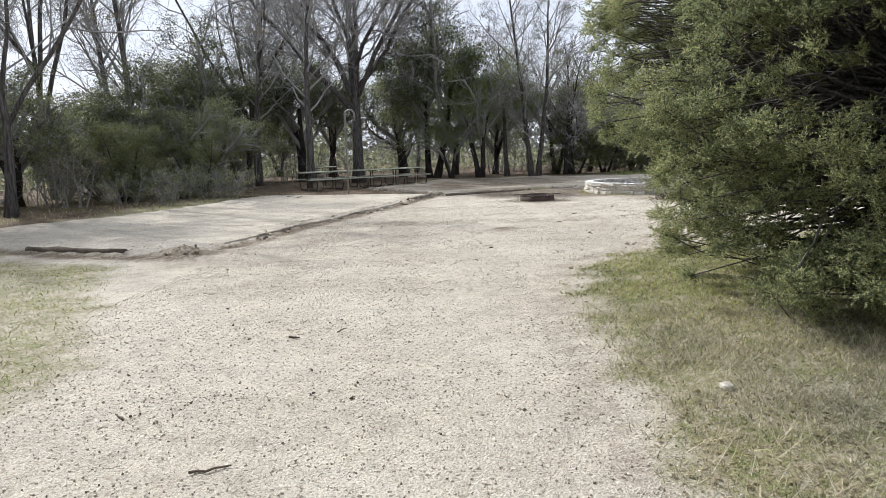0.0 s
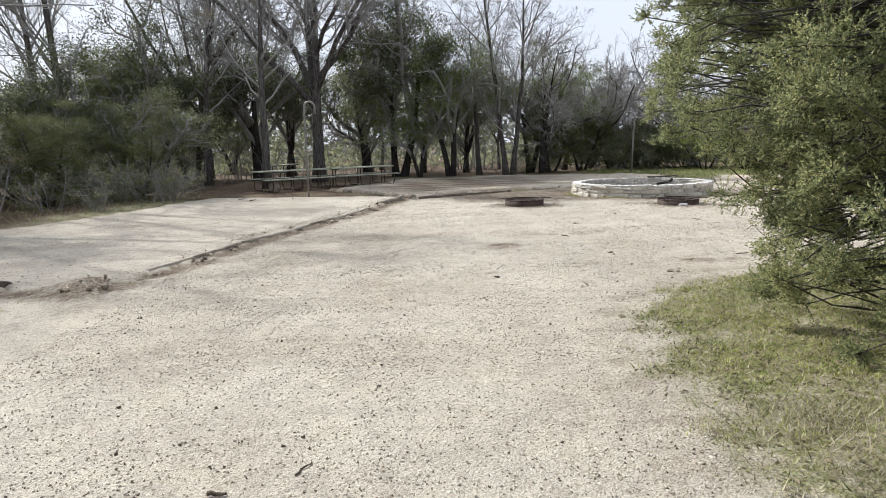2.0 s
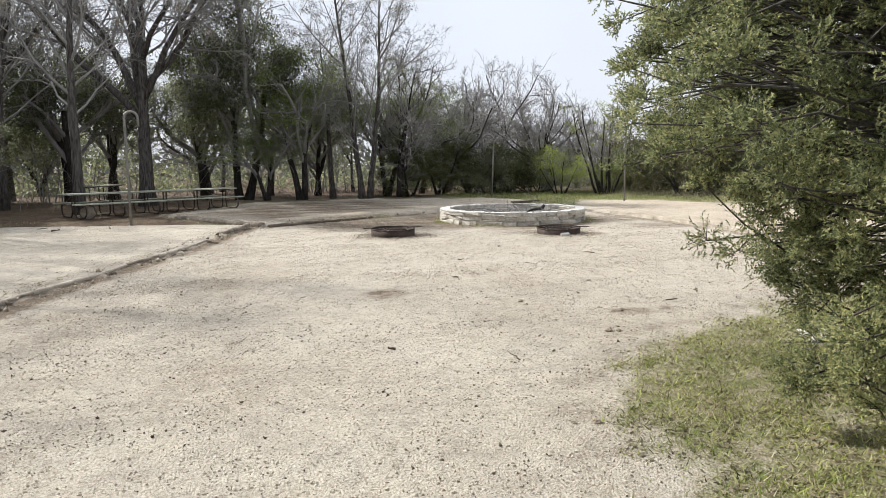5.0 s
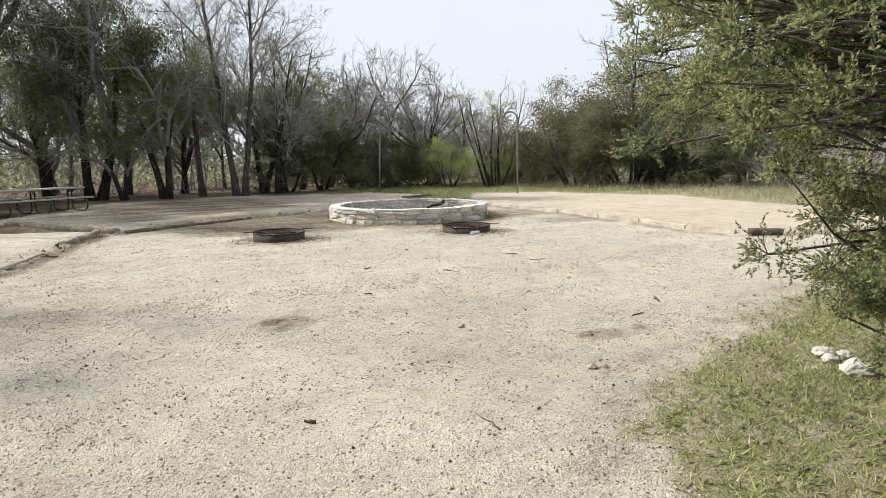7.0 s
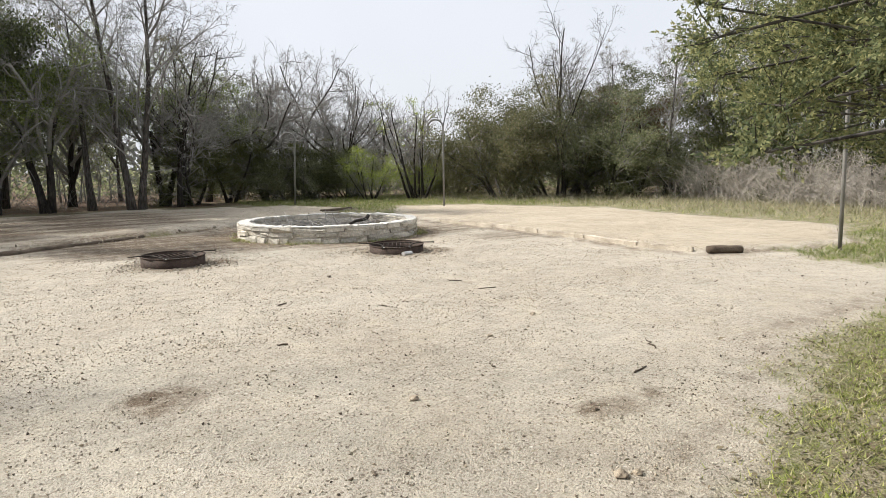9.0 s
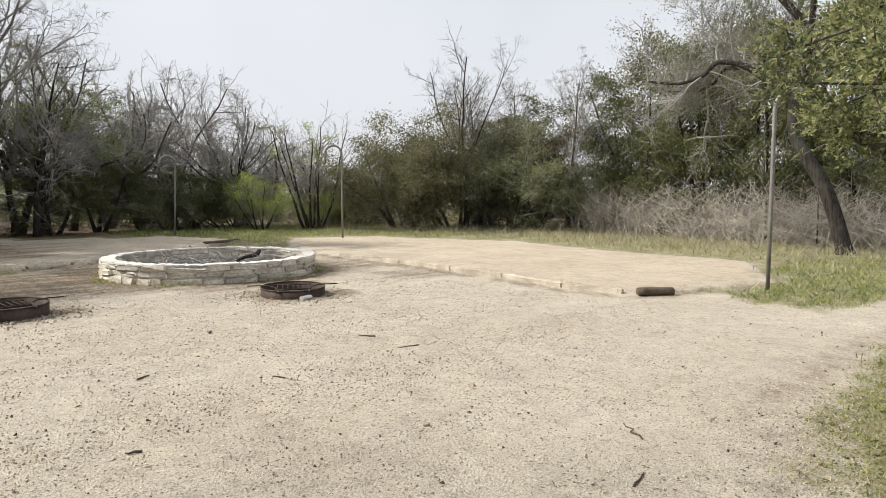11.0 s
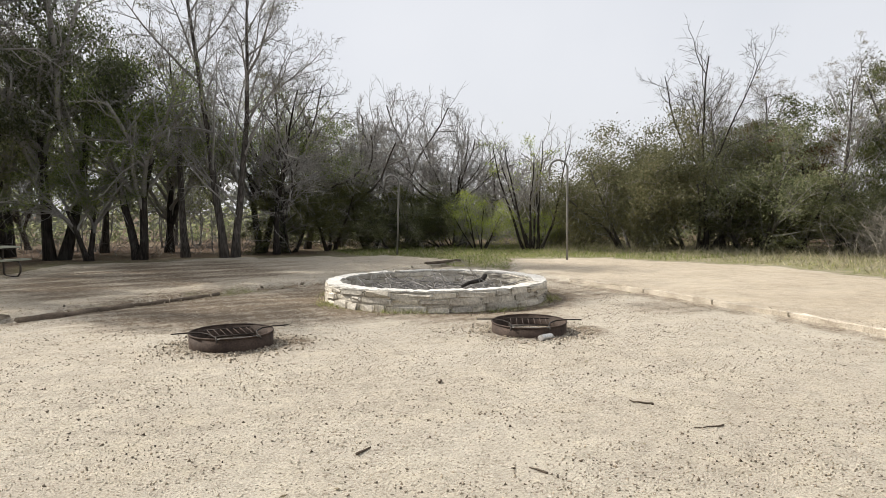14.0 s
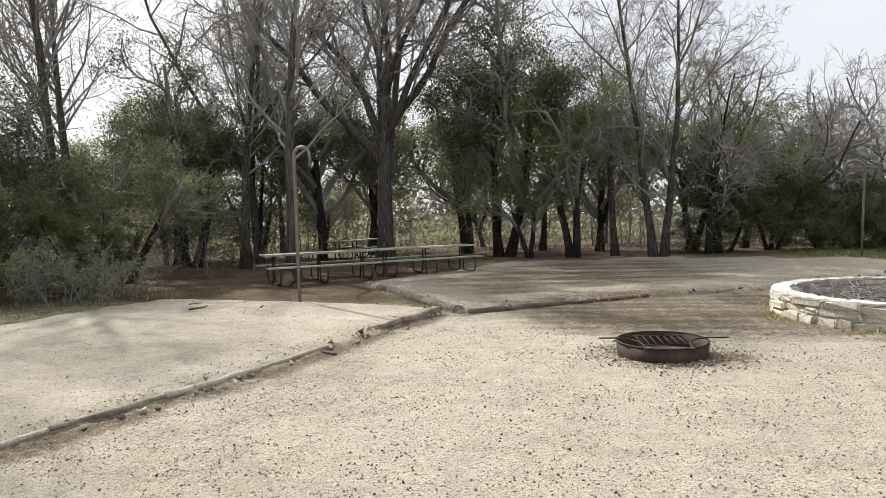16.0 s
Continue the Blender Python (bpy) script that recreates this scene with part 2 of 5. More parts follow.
M_STEEL_DARK = surface("sooty_steel", (0.02, 0.017, 0.015), (0.075, 0.06, 0.05), 8.0, 80, 0.6, 0.5, relief=0.002)
M_GALV = surface("galvanised_steel", (0.17, 0.165, 0.15), (0.29, 0.28, 0.26), 3.0, 90, 0.55, 0.3, relief=0.001)
M_LOG = surface("weathered_log", (0.14, 0.115, 0.088), (0.42, 0.36, 0.285), 4.0, 45, 0.95, relief=0.012)
M_LOG_DARK = surface("old_dark_log", (0.06, 0.045, 0.034), (0.19, 0.15, 0.11), 4.0, 45, 0.95, relief=0.012)
M_TIMBER = surface("edging_timber", (0.36, 0.31, 0.245), (0.64, 0.575, 0.475), 3.0, 50, 0.95, relief=0.008)
M_PLANK = surface("weathered_plank", (0.27, 0.29, 0.22), (0.52, 0.52, 0.43), 3.0, 60, 0.85, relief=0.003, vary=0.12)
M_FRAME = surface("table_frame_steel", (0.045, 0.04, 0.034), (0.14, 0.12, 0.10), 5.0, 60, 0.6, 0.5, relief=0.002)
M_PEBBLE = surface("pebbles", (0.19, 0.155, 0.115), (0.44, 0.38, 0.30), 9.0, 120, 0.9, relief=0.002, island=0.6)
M_SCRAP = surface("dark_scraps", (0.05, 0.038, 0.028), (0.2, 0.16, 0.12), 9.0, 120, 0.9, relief=0.002, island=0.5)
M_PEBBLE_PALE = surface("pale_pebbles", (0.40, 0.355, 0.28), (0.60, 0.55, 0.465), 9.0, 120, 0.9, relief=0.002, island=0.25)
M_ROCK = surface("white_rock", (0.40, 0.375, 0.32), (0.62, 0.59, 0.52), 6.0, 45, 0.9, relief=0.01)
M_FENCE = surface("fence_post_steel", (0.03, 0.03, 0.028), (0.09, 0.085, 0.08), 6.0, 60, 0.7, 0.3)
M_CAN = surface("crumpled_can", (0.55, 0.55, 0.54), (0.8, 0.8, 0.79), 12.0, 90, 0.35, 0.6, relief=0.003)
# leaves of the far woods, distance haze put into their pale colour
M_HAZE = surface("distant_woods", (0.16, 0.165, 0.14), (0.30, 0.30, 0.26), 0.05, 0.6, 1.0, relief=0.0)


# ---- building helpers ----
def link_mesh(name, verts, faces, mat, parent=None, smooth=True):
    me = bpy.data.meshes.new(name)
    me.from_pydata(verts, [], faces)
    me.materials.append(mat)
    if smooth:
        me.polygons.foreach_set("use_smooth", [True] * len(me.polygons))
    me.update()
    ob = new(name, me)
    if parent is not None:
        ob.parent = parent
    return ob


def part(name, bm, mat, parent, label="", smooth=False):
    """Links a bmesh as one mesh object under a thing or a part."""
    me = bpy.data.meshes.new(name)
    bmesh.ops.recalc_face_normals(bm, faces=bm.faces)
    bm.to_mesh(me)
    bm.free()
    me.materials.append(mat)
    if smooth:
        me.polygons.foreach_set("use_smooth", [True] * len(me.polygons))
    ob = new(name, me)
    if parent is not None:
        ob.parent = parent
    if label:
        tagged(ob, label)
    return ob


def empty(name, m, label="", category="", group="", kind=""):
    ob = new(name)
    ob.matrix_basis = m
    return tagged(ob, label, category, group, kind)


def add_box(bm, size, m, bevel=0.0):
    made = bmesh.ops.create_cube(bm, size=1, matrix=m @ Matrix.Diagonal((*size, 1)))
    if bevel:
        es = list({e for v in made["verts"] for e in v.link_edges})
        bmesh.ops.bevel(bm, geom=es, offset=bevel, segments=2, affect="EDGES")
    return bm


def tube(pts, radii, sides, closed_ends=True):
    """Vertices and faces of a tube along points (numpy), with a radius at each."""
    pts = np.asarray(pts, float)
    k = len(pts)
    tan = np.gradient(pts, axis=0)
    tan /= np.linalg.norm(tan, axis=1)[:, None] + 1e-9
    ref = np.array((0.31, 0.17, 0.93)) if abs(tan[0][2]) < 0.8 else np.array((0.93, 0.31, 0.17))
    u = np.cross(tan, ref)
    u /= np.linalg.norm(u, axis=1)[:, None] + 1e-9
    w = np.cross(tan, u)
    a = np.arange(sides) * (2 * math.pi / sides)
    ring = u[:, None, :] * np.cos(a)[None, :, None] + w[:, None, :] * np.sin(a)[None, :, None]
    v = (pts[:, None, :] + ring * np.asarray(radii, float)[:, None, None]).reshape(-1, 3)
    f = []
    for i in range(k - 1):
        for j in range(sides):
            j2 = (j + 1) % sides
            f.append((i * sides + j, i * sides + j2, (i + 1) * sides + j2, (i + 1) * sides + j))
    if closed_ends and sides > 3:
        f.append(tuple(range(sides))[::-1])
        f.append(tuple((k - 1) * sides + j for j in range(sides)))
    return v, f


def join(pieces):
    vs, fs, o = [], [], 0
    for v, f in pieces:
        vs.append(v)
        fs.extend([tuple(i + o for i in q) for q in f])
        o += len(v)
    return np.concatenate(vs), fs


def tube_part(name, pts, r, sides, mat, parent, label=""):
    radii = r if hasattr(r, "__len__") else [r] * len(pts)
    v, f = tube(pts, radii, sides)
    ob = link_mesh(name, v.tolist(), f, mat, parent)
    if label:
        tagged(ob, label)
    return ob


def frames_at(rng, k):
    """k random turns, as three arrays of unit vectors."""
    a = rng.normal(size=(k, 3))
    a /= np.linalg.norm(a, axis=1)[:, None]
    b = rng.normal(size=(k, 3))
    b -= a * (a * b).sum(1)[:, None]
    b /= np.linalg.norm(b, axis=1)[:, None]
    return a, b, np.cross(a, b)


def leaf_cloud(rng, pos, size, slim=0.55):
    """Folded leaves, two triangles each, at the places given."""
    k = len(pos)
    a, b, c = frames_at(rng, k)
    s = size * rng.uniform(0.6, 1.35, k)[:, None]
    v = np.stack((pos - a * s, pos + b * s * slim + c * s * 0.25, pos + a * s, pos - b * s * slim + c * s * 0.25), 1).reshape(-1, 3)
    i = np.arange(k) * 4
    f = np.concatenate((np.stack((i, i + 1, i + 2), 1), np.stack((i, i + 2, i + 3), 1)))
    return v, f


def leaf_tips(rng, pos, size):
    """Pointed leaves of one triangle each, for trees that stay far off."""
    k = len(pos)
    a, b, c = frames_at(rng, k)
    s = size * rng.uniform(0.6, 1.35, k)[:, None]
    v = np.stack((pos - a * s + b * s * 0.5, pos - a * s * 0.6 - b * s * 0.5, pos + a * s), 1).reshape(-1, 3)
    return v, np.arange(3 * k).reshape(-1, 3)


def fast_mesh(name, v, f, mat, parent=None, smooth=False):
    """A mesh of triangles or quads straight from arrays."""
    me = bpy.data.meshes.new(name)
    k = f.shape[1]
    me.vertices.add(len(v))
    me.vertices.foreach_set("co", np.asarray(v, np.float32).ravel())
    me.loops.add(f.size)
    me.loops.foreach_set("vertex_index", np.asarray(f, np.int32).ravel())
    me.polygons.add(len(f))
    me.polygons.foreach_set("loop_start", np.arange(0, f.size, k, dtype=np.int32))
    if smooth:
        me.polygons.foreach_set("use_smooth", np.ones(len(f), bool))
    me.update(calc_edges=True)
    me.materials.append(mat)
    ob = new(name, me)
    if parent is not None:
        ob.parent = parent
    return ob


# ---- ground ----
LEFT_PAD = [(-7.5, 11.5), (-5, 10.6), (-4.1, 10.4), (-3.65, 12.5), (-3.3, 14.4), (-2.68, 16.7), (-2.37, 17.8), (-2.03, 18.8),
            (-1.7, 20.4), (-1.5, 21.4), (-1.0, 23.4), (-1.3, 23.7), (-4.2, 24.6), (-7.4, 25), (-7.8, 23.5), (-8.2, 20.2), (-9, 17.3),
            (-10.3, 15.4), (-10.1, 12.5)]
MID_PAD = [(-0.58, 23.4), (1.07, 24.6), (2.3, 25.5), (4, 26.5), (4.8, 26.7), (8.4, 29.4), (10.2, 30.8), (9, 34), (4, 35.5), (-1, 35), (-2, 31.5), (-3.84, 27.9)]
RIGHT_PAD = [(10.15, 15.9), (9.95, 17), (10.15, 18.7), (10.15, 20.2), (10.2, 22), (10.1, 24.5), (10.6, 28), (12.2, 30.7), (15, 29.8),
             (16.95, 24.9), (16.3, 20.8), (16.4, 17), (13.4, 15.1), (11.4, 15.55)]
GRAVEL = [(-2.4, -9), (1.1, -9), (1.25, 3.8), (1.4, 7.1), (1.65, 8.7), (2.25, 9.7), (3.2, 10.6), (4.7, 11.2), (6.2, 11.8), (9, 12.2),
          (14, 11.6), (14, 12.7), (10.9, 13.3), (10.9, 14.4), (11.4, 15.55), (10.1, 16), (10.2, 24.5), (10.5, 28), (9.4, 30), (8.4, 29.4),
          (4.8, 26.7), (0, 23.8), (-1.0, 23.4), (-1.7, 20.4), (-2.6, 16.7), (-3.3, 14.4), (-4.1, 10.4), (-7.5, 11.4), (-7.3, 10.7),
          (-4.8, 9.9), (-3.8, 7.8), (-3.2, 6.5), (-2.4, 5.2)]


def signed(poly, x, y):
    """Distance to a polygon's edge, positive inside."""
    d = np.full(x.shape, 1e9)
    inside = np.zeros(x.shape, bool)
    for (ax, ay), (bx, by) in zip(poly, poly[1:] + poly[:1]):
        ex, ey = bx - ax, by - ay
        t = np.clip(((x - ax) * ex + (y - ay) * ey) / (ex * ex + ey * ey), 0, 1)
        d = np.minimum(d, np.hypot(x - ax - t * ex, y - ay - t * ey))
        if ay != by:
            inside ^= ((ay > y) != (by > y)) & (x < (bx - ax) * (y - ay) / (by - ay) + ax)
    return np.where(inside, d, -d)


def step(v, a, b):
    t = np.clip((v - a) / (b - a), 0, 1)
    return t * t * (3 - 2 * t)


WAVES = [(random.uniform(0, 6.28), random.uniform(0, 6.28), random.uniform(0.7, 1.4)) for _ in range(10)]


def wobble(x, y, size):
    """Smooth random waves about size metres long, from -1 to 1."""
    s = 0
    for i, (ph, an, k) in enumerate(WAVES):
        s = s + np.sin((x * math.cos(an) + y * math.sin(an)) * 6.28 * k / size * (1 + 0.35 * i) + ph) / (1 + 0.5 * i)
    return s / 3.2


def height(x, y):
    x, y = np.asarray(x, float), np.asarray(y, float)
    h = 0.012 * wobble(x, y, 3.1) + 0.008 * wobble(x, y, 0.9)
    h = h + 0.085 * step(signed(LEFT_PAD, x, y), -0.10, 0.07)
    h = h + 0.115 * step(signed(MID_PAD, x, y), -0.12, 0.09)
    h = h + 0.07 * step(signed(RIGHT_PAD, x, y), -0.15, 0.15)
    out = np.maximum(step(y, 24, 30), np.maximum(step(-x, 5, 11), step(x, 12, 18)))
    inside = np.maximum(np.maximum(step(signed(LEFT_PAD, x, y), -0.3, 0.3), step(signed(MID_PAD, x, y), -0.3, 0.3)), step(signed(RIGHT_PAD, x, y), -0.3, 0.3))
    h = h + 0.09 * out * (1 - inside) * step(signed(GRAVEL, x, y) * -1, 0, 1)
    for cx, cy, r, k in ((2.33, 20.2, 0.95, 0.012), (6.12, 19.45, 0.95, 0.008), (-4.15, 10.5, 0.5, 0.10)):
        h = h + k * np.exp(-((x - cx) ** 2 + (y - cy) ** 2) / (r * r * 0.5))
    return h


def z_at(x, y):
    return float(height(np.array([x]), np.array([y]))[0])


def graded(lo, hi, cell, far):
    core = list(np.arange(lo, hi + cell / 2, cell))
    s, a, b = cell, [], []
    p = q = 0.0
    while p < far:
        s *= 1.22
        p += s
        a.append(lo - p)
        b.append(core[-1] + p)
    return np.array(a[::-1] + core + b)


def build_ground():
    gx, gy = graded(-10.5, 16.5, 0.155, 1500), graded(1, 32, 0.155, 1500)
    X, Y = np.meshgrid(gx, gy)
    nx, ny = len(gx), len(gy)
    x, y = X.ravel(), Y.ravel()
    v = np.stack((x, y, height(x, y)), 1)
    i = (np.arange(ny - 1)[:, None] * nx + np.arange(nx - 1)[None, :]).ravel()
    f = np.stack((i, i + 1, i + nx + 1, i + nx), 1)
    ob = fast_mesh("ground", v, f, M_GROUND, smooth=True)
    rag = 0.22 * wobble(x, y, 1.3) + 0.16 * wobble(x + 7, y - 3, 0.5)
    pads = np.maximum(np.maximum(signed(LEFT_PAD, x, y), signed(MID_PAD, x, y)), signed(RIGHT_PAD, x, y))
    bare = np.maximum(pads, signed(GRAVEL, x, y))
    grass = step(-bare + rag, -0.15, 0.45) * (0.72 + 0.28 * wobble(x, y, 2.0))
    thin = step(-x, 1.6, 3.4) * step(-y, -10.6, -8.5)
    grass = grass * (1 - 0.5 * step(x, 1.6, 2.6) * step(-y, -7.5, -5.5) * np.clip(0.6 + 0.8 * wobble(x, y, 0.9), 0, 1))
    grass = np.clip(np.where(x < -1.5, grass * (1 - 0.35 * thin), grass), 0, 1)
    wood = np.maximum(np.maximum(step(-x, 8.4, 10.5) * step(y, 12, 16) * (1 - 0.7 * step(-x, 20, 26)), step(y, 34.0, 37.5) * step(-x, -9.5, -6.5)), step(x, 21.5, 24))
    under = step(y, 24.4, 25.2) * step(-x, 1.0, 3.0) * step(-pads, 0.0, 0.3)
    deep = step(y, 37, 41) * (1 - 0.8 * step(y, 44, 50))
    litter = np.clip(np.maximum(np.maximum(wood, under), deep) * step(-bare + rag, -0.1, 0.3) * (0.92 + 0.3 * wobble(x, y, 2.4)), 0, 1)
    # brown streaks on the middle terrace, with the trees' dappled shade painted in
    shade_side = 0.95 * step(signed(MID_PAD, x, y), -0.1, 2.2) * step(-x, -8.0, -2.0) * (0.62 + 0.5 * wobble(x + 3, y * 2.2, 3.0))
    dirt_shade = np.zeros_like(x)
    for poly, s in ((LEFT_PAD, 1.0), (MID_PAD, 0.85), (RIGHT_PAD, 0.6)):
        d = signed(poly, x, y)
        dirt_shade = np.maximum(dirt_shade, s * step(d, -0.6, -0.12) * step(-d, -0.02, 0.08) * np.clip(0.8 + 0.5 * wobble(x, y, 0.8) + 0.4 * wobble(x, y, 2.6), 0.15, 1))
    # skirt round the stone pit: dirt, and the shadow line at its foot as colour
    ring = np.hypot(x - 6.45, y - 23.6)
    dirt_shade = np.maximum(dirt_shade, 0.95 * step(-ring, -3.3, -2.3) * np.clip(0.72 + 0.5 * wobble(x, y, 0.7), 0, 1))
    # dirt patches; the two just right of the fire rings also paint their shadows
    for cx, cy, r, k in ((2.6, 23.6, 3.6, 0.95), (4.8, 25.0, 2.4, 0.9), (6.2, 21.3, 2.2, 0.65), (9.0, 23.0, 1.9, 0.7), (9.4, 20.4, 1.3, 0.5), (4.2, 22.4, 1.9, 0.8),  (2.33, 20.25, 1.2, 0.6), (6.12, 19.5, 1.2, 0.6), (2.95, 20.1, 0.6, 0.95), (6.8, 19.3, 0.7, 0.95), (1.05, 13.29, 0.46, 0.9), (3.37, 11.48, 0.22, 0.8), (3.62, 11.42, 0.2, 0.8), (3.90, 11.48, 0.2, 0.8), (-4.15, 10.5, 0.6, 0.8)):
        d = np.hypot(x - cx, y - cy)
        dirt_shade = np.maximum(dirt_shade, k * step(-d, -r, -r * 0.3) * (0.7 + 0.5 * wobble(x, y, 0.5)))
    fringe = 0.45 * np.exp(-((bare - 0.12 + rag) / 0.34) ** 2) * step(x, 0.3, 1.0) * step(-y, -13.2, -12.4) * (0.6 + 0.5 * wobble(x, y, 0.6))
    mould = 0.75 * step(x, 1.6, 2.8) * step(-x, -9, -7) * step(-y, -8.0, -5.5) * step(y, -2, 1) * np.clip(0.6 + 0.6 * wobble(x, y, 0.6), 0, 1)
    # left part of the gravel, slightly darker
    left_darker = 0.3 * step(-x, -2.0, 1.5) * step(y, 4, 9) * step(signed(GRAVEL, x, y), 0.0, 0.6) * (0.7 + 0.5 * wobble(x, y, 2.2))
    dirt_shade = np.clip(np.maximum(np.maximum(np.maximum(np.maximum(dirt_shade, shade_side), fringe), mould), left_darker), 0, 1)
    for name, val in (("grass", grass), ("litter", litter), ("dirt_shade", dirt_shade), ("pad", step(signed(RIGHT_PAD, x, y), -0.1, 0.3) + 0.6 * step(signed(MID_PAD, x, y), -0.1, 0.3))):
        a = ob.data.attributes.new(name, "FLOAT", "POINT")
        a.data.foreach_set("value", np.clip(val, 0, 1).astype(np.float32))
    return tagged(ob, "pale tan gravel clearing with raised terraces, thin grass and leaf litter", "ground", kind="structure")


build_ground()


# ---- trees ----
def unit(v):
    return v / (np.linalg.norm(v) + 1e-9)


def grow(rng, p, d, length, r, level, spec, out):
    """One branch and, from it, its children; out gets (points, radii, level)."""
    segs = spec["segs"][level]
    pts, dirs = [p], [d]
    for i in range(segs):
        d = unit(d + rng.normal(size=3) * spec["bend"][level] + np.array((0, 0, spec["lift"][level])))
        p = p + d * (length / segs)
        pts.append(p)
        dirs.append(d)
    tip = spec.get("tip", 0.45) if level < len(spec["segs"]) - 1 else 0.4
    radii = r * (1 - (1 - tip) * np.linspace(0, 1, segs + 1))
    if level == 0:
        radii[0] *= spec.get("flare", 1.35)
    out.append((np.array(pts), radii, level))
    if level + 1 >= len(spec["segs"]):
        return
    n = spec["kids"][level]
    n = max(1, int(round(n * rng.uniform(0.8, 1.2))))
    for j in range(n):
        lo = spec["from"][level]
        f = lo + (1 - lo) * ((j + rng.uniform(0.2, 0.9)) / n)
        x = f * segs
        i = min(segs - 1, int(x))
        q = pts[i] + (pts[i + 1] - pts[i]) * (x - i)
        base = dirs[i + 1]
        side = rng.normal(size=3)
        side = unit(side - base * side.dot(base))
        ang = radians(spec["angle"][level]) * rng.uniform(0.7, 1.3)
        cd = unit(base * math.cos(ang) + side * math.sin(ang))
        cl = length * spec["ratio"][level] * (1.15 - 0.55 * (f - lo) / (1 - lo + 1e-6)) * rng.uniform(0.7, 1.25)
        cr = max(spec["thin"], min(radii[i] * 0.72, r * spec["slim"][level]) * rng.uniform(0.8, 1.1))
        grow(rng, q, cd, cl, cr, level + 1, spec, out)


def make_tree(name, seed, spec, leaf=None, leaves=0, size=0.06, spread=0.12, bark=None, twig=None, label="", category="tree"):
    """A tree standing at the origin: trunk with limbs, twigs, and a crown of single leaves."""
    rng = np.random.default_rng(seed)
    out = []
    for k in range(spec.get("stems", 1)):
        d0 = np.array((0, 0, 1.0))
        off = np.zeros(3)
        if spec.get("stems", 1) > 1:
            a = k * 6.283 / spec["stems"] + rng.uniform(-0.5, 0.5)
            lean = spec.get("lean", 0.3) * rng.uniform(0.4, 1.2)
            d0 = unit(np.array((math.cos(a) * lean, math.sin(a) * lean, 1)))
            off = np.array((math.cos(a), math.sin(a), 0)) * spec.get("foot", 0.12) * rng.uniform(0.5, 1.3)
        grow(rng, off - np.array((0, 0, 0.15)), d0, spec["height"] * rng.uniform(0.85, 1.1), spec["r"], 0, spec, out)
    thing = empty(name, Matrix.Identity(4), label, category)
    rest = []
    limbs = [b for b in out if b[2] == 1]
    single = len(limbs) <= spec.get("limbs", 12)
    for pts, radii, level in out:
        sides = 8 if radii[0] > 0.12 else 6 if radii[0] > 0.05 else 4 if radii[0] > 0.018 else 3
        if level == 0 or (level == 1 and single):
            tube_part("trunk" if level == 0 else "limb", pts, radii, max(5, sides), bark or M_BARK, thing)
        else:
            rest.append(tube(pts, radii, sides, False))
    if rest:
        v, f = join(rest)
        tagged(link_mesh("branchwork", v.tolist(), f, twig or M_TWIG, thing), kind="stuff")
    if leaf is not None and leaves:
        ends = [b[0] for b in out if b[2] >= len(spec["segs"]) - spec.get("leafy", 2)]
        ends = np.concatenate([np.concatenate((e[1:], (e[1:] + e[:-1]) / 2)) for e in ends])
        ends = ends[ends[:, 2] > spec.get("leaf_from", 0.0)]
        # leaves gather in flat pads round a few of the twig ends, so that the sky shows between them
        pads = ends[rng.integers(0, len(ends), max(30, leaves // spec.get("pad", 170)))]
        wide = rng.uniform(0.7, 1.5, len(pads))
        pick = rng.integers(0, len(pads), leaves)
        pos = pads[pick] + rng.normal(size=(leaves, 3)) * (spread * wide[pick])[:, None] * np.array((1.15, 1.15, 0.6))
        loose = rng.uniform(0, 1, leaves) < 0.08
        pos[loose] = ends[rng.integers(0, len(ends), int(loose.sum()))] + rng.normal(size=(int(loose.sum()), 3)) * spread
        pos[:, 2] = np.maximum(pos[:, 2], 0.05)
        v, f = leaf_tips(rng, pos, size * 1.3)
        tagged(fast_mesh("crown", v, f, leaf, thing), kind="stuff")
    return thing


def spec_of(height, r, segs, kids, ratio, angle, lift, bend, start, slim, thin=0.006, **more):
    s = {"height": height, "r": r, "segs": segs, "kids": kids, "ratio": ratio, "angle": angle, "lift": lift, "bend": bend,
         "from": start, "slim": slim, "thin": thin}
    s.update(more)
    return s


GREAT = spec_of(5.6, 0.30, (6, 9, 6, 4, 2, 1), (8, 11, 7, 4, 3), (1.75, 0.46, 0.48, 0.52, 0.6), (34, 44, 46, 46, 48), (0.1, 0.06, 0.02, 0.0, 0.0, 0.0),
                (0.03, 0.10, 0.17, 0.2, 0.25, 0.25), (0.5, 0.15, 0.15, 0.15, 0.1), (0.52, 0.36, 0.42, 0.5, 0.6), 0.009, tip=0.5, flare=1.4)
TALL = spec_of(11.0, 0.18, (9, 5, 4, 2, 1), (24, 7, 4, 3), (0.34, 0.45, 0.5, 0.55), (46, 42, 42, 45), (0.02, 0.10, 0.06, 0.02, 0.0),
               (0.05, 0.13, 0.18, 0.22, 0.25), (0.3, 0.2, 0.12, 0.1), (0.28, 0.45, 0.5, 0.6), 0.008, tip=0.12)
FORKED = spec_of(3.6, 0.15, (5, 7, 4, 2, 1), (6, 9, 6, 4), (1.7, 0.42, 0.5, 0.55), (30, 44, 46, 48), (0.05, 0.09, 0.06, 0.02, 0.0),
                 (0.05, 0.11, 0.17, 0.22, 0.25), (0.5, 0.12, 0.12, 0.1), (0.5, 0.36, 0.45, 0.6), 0.007, tip=0.4)
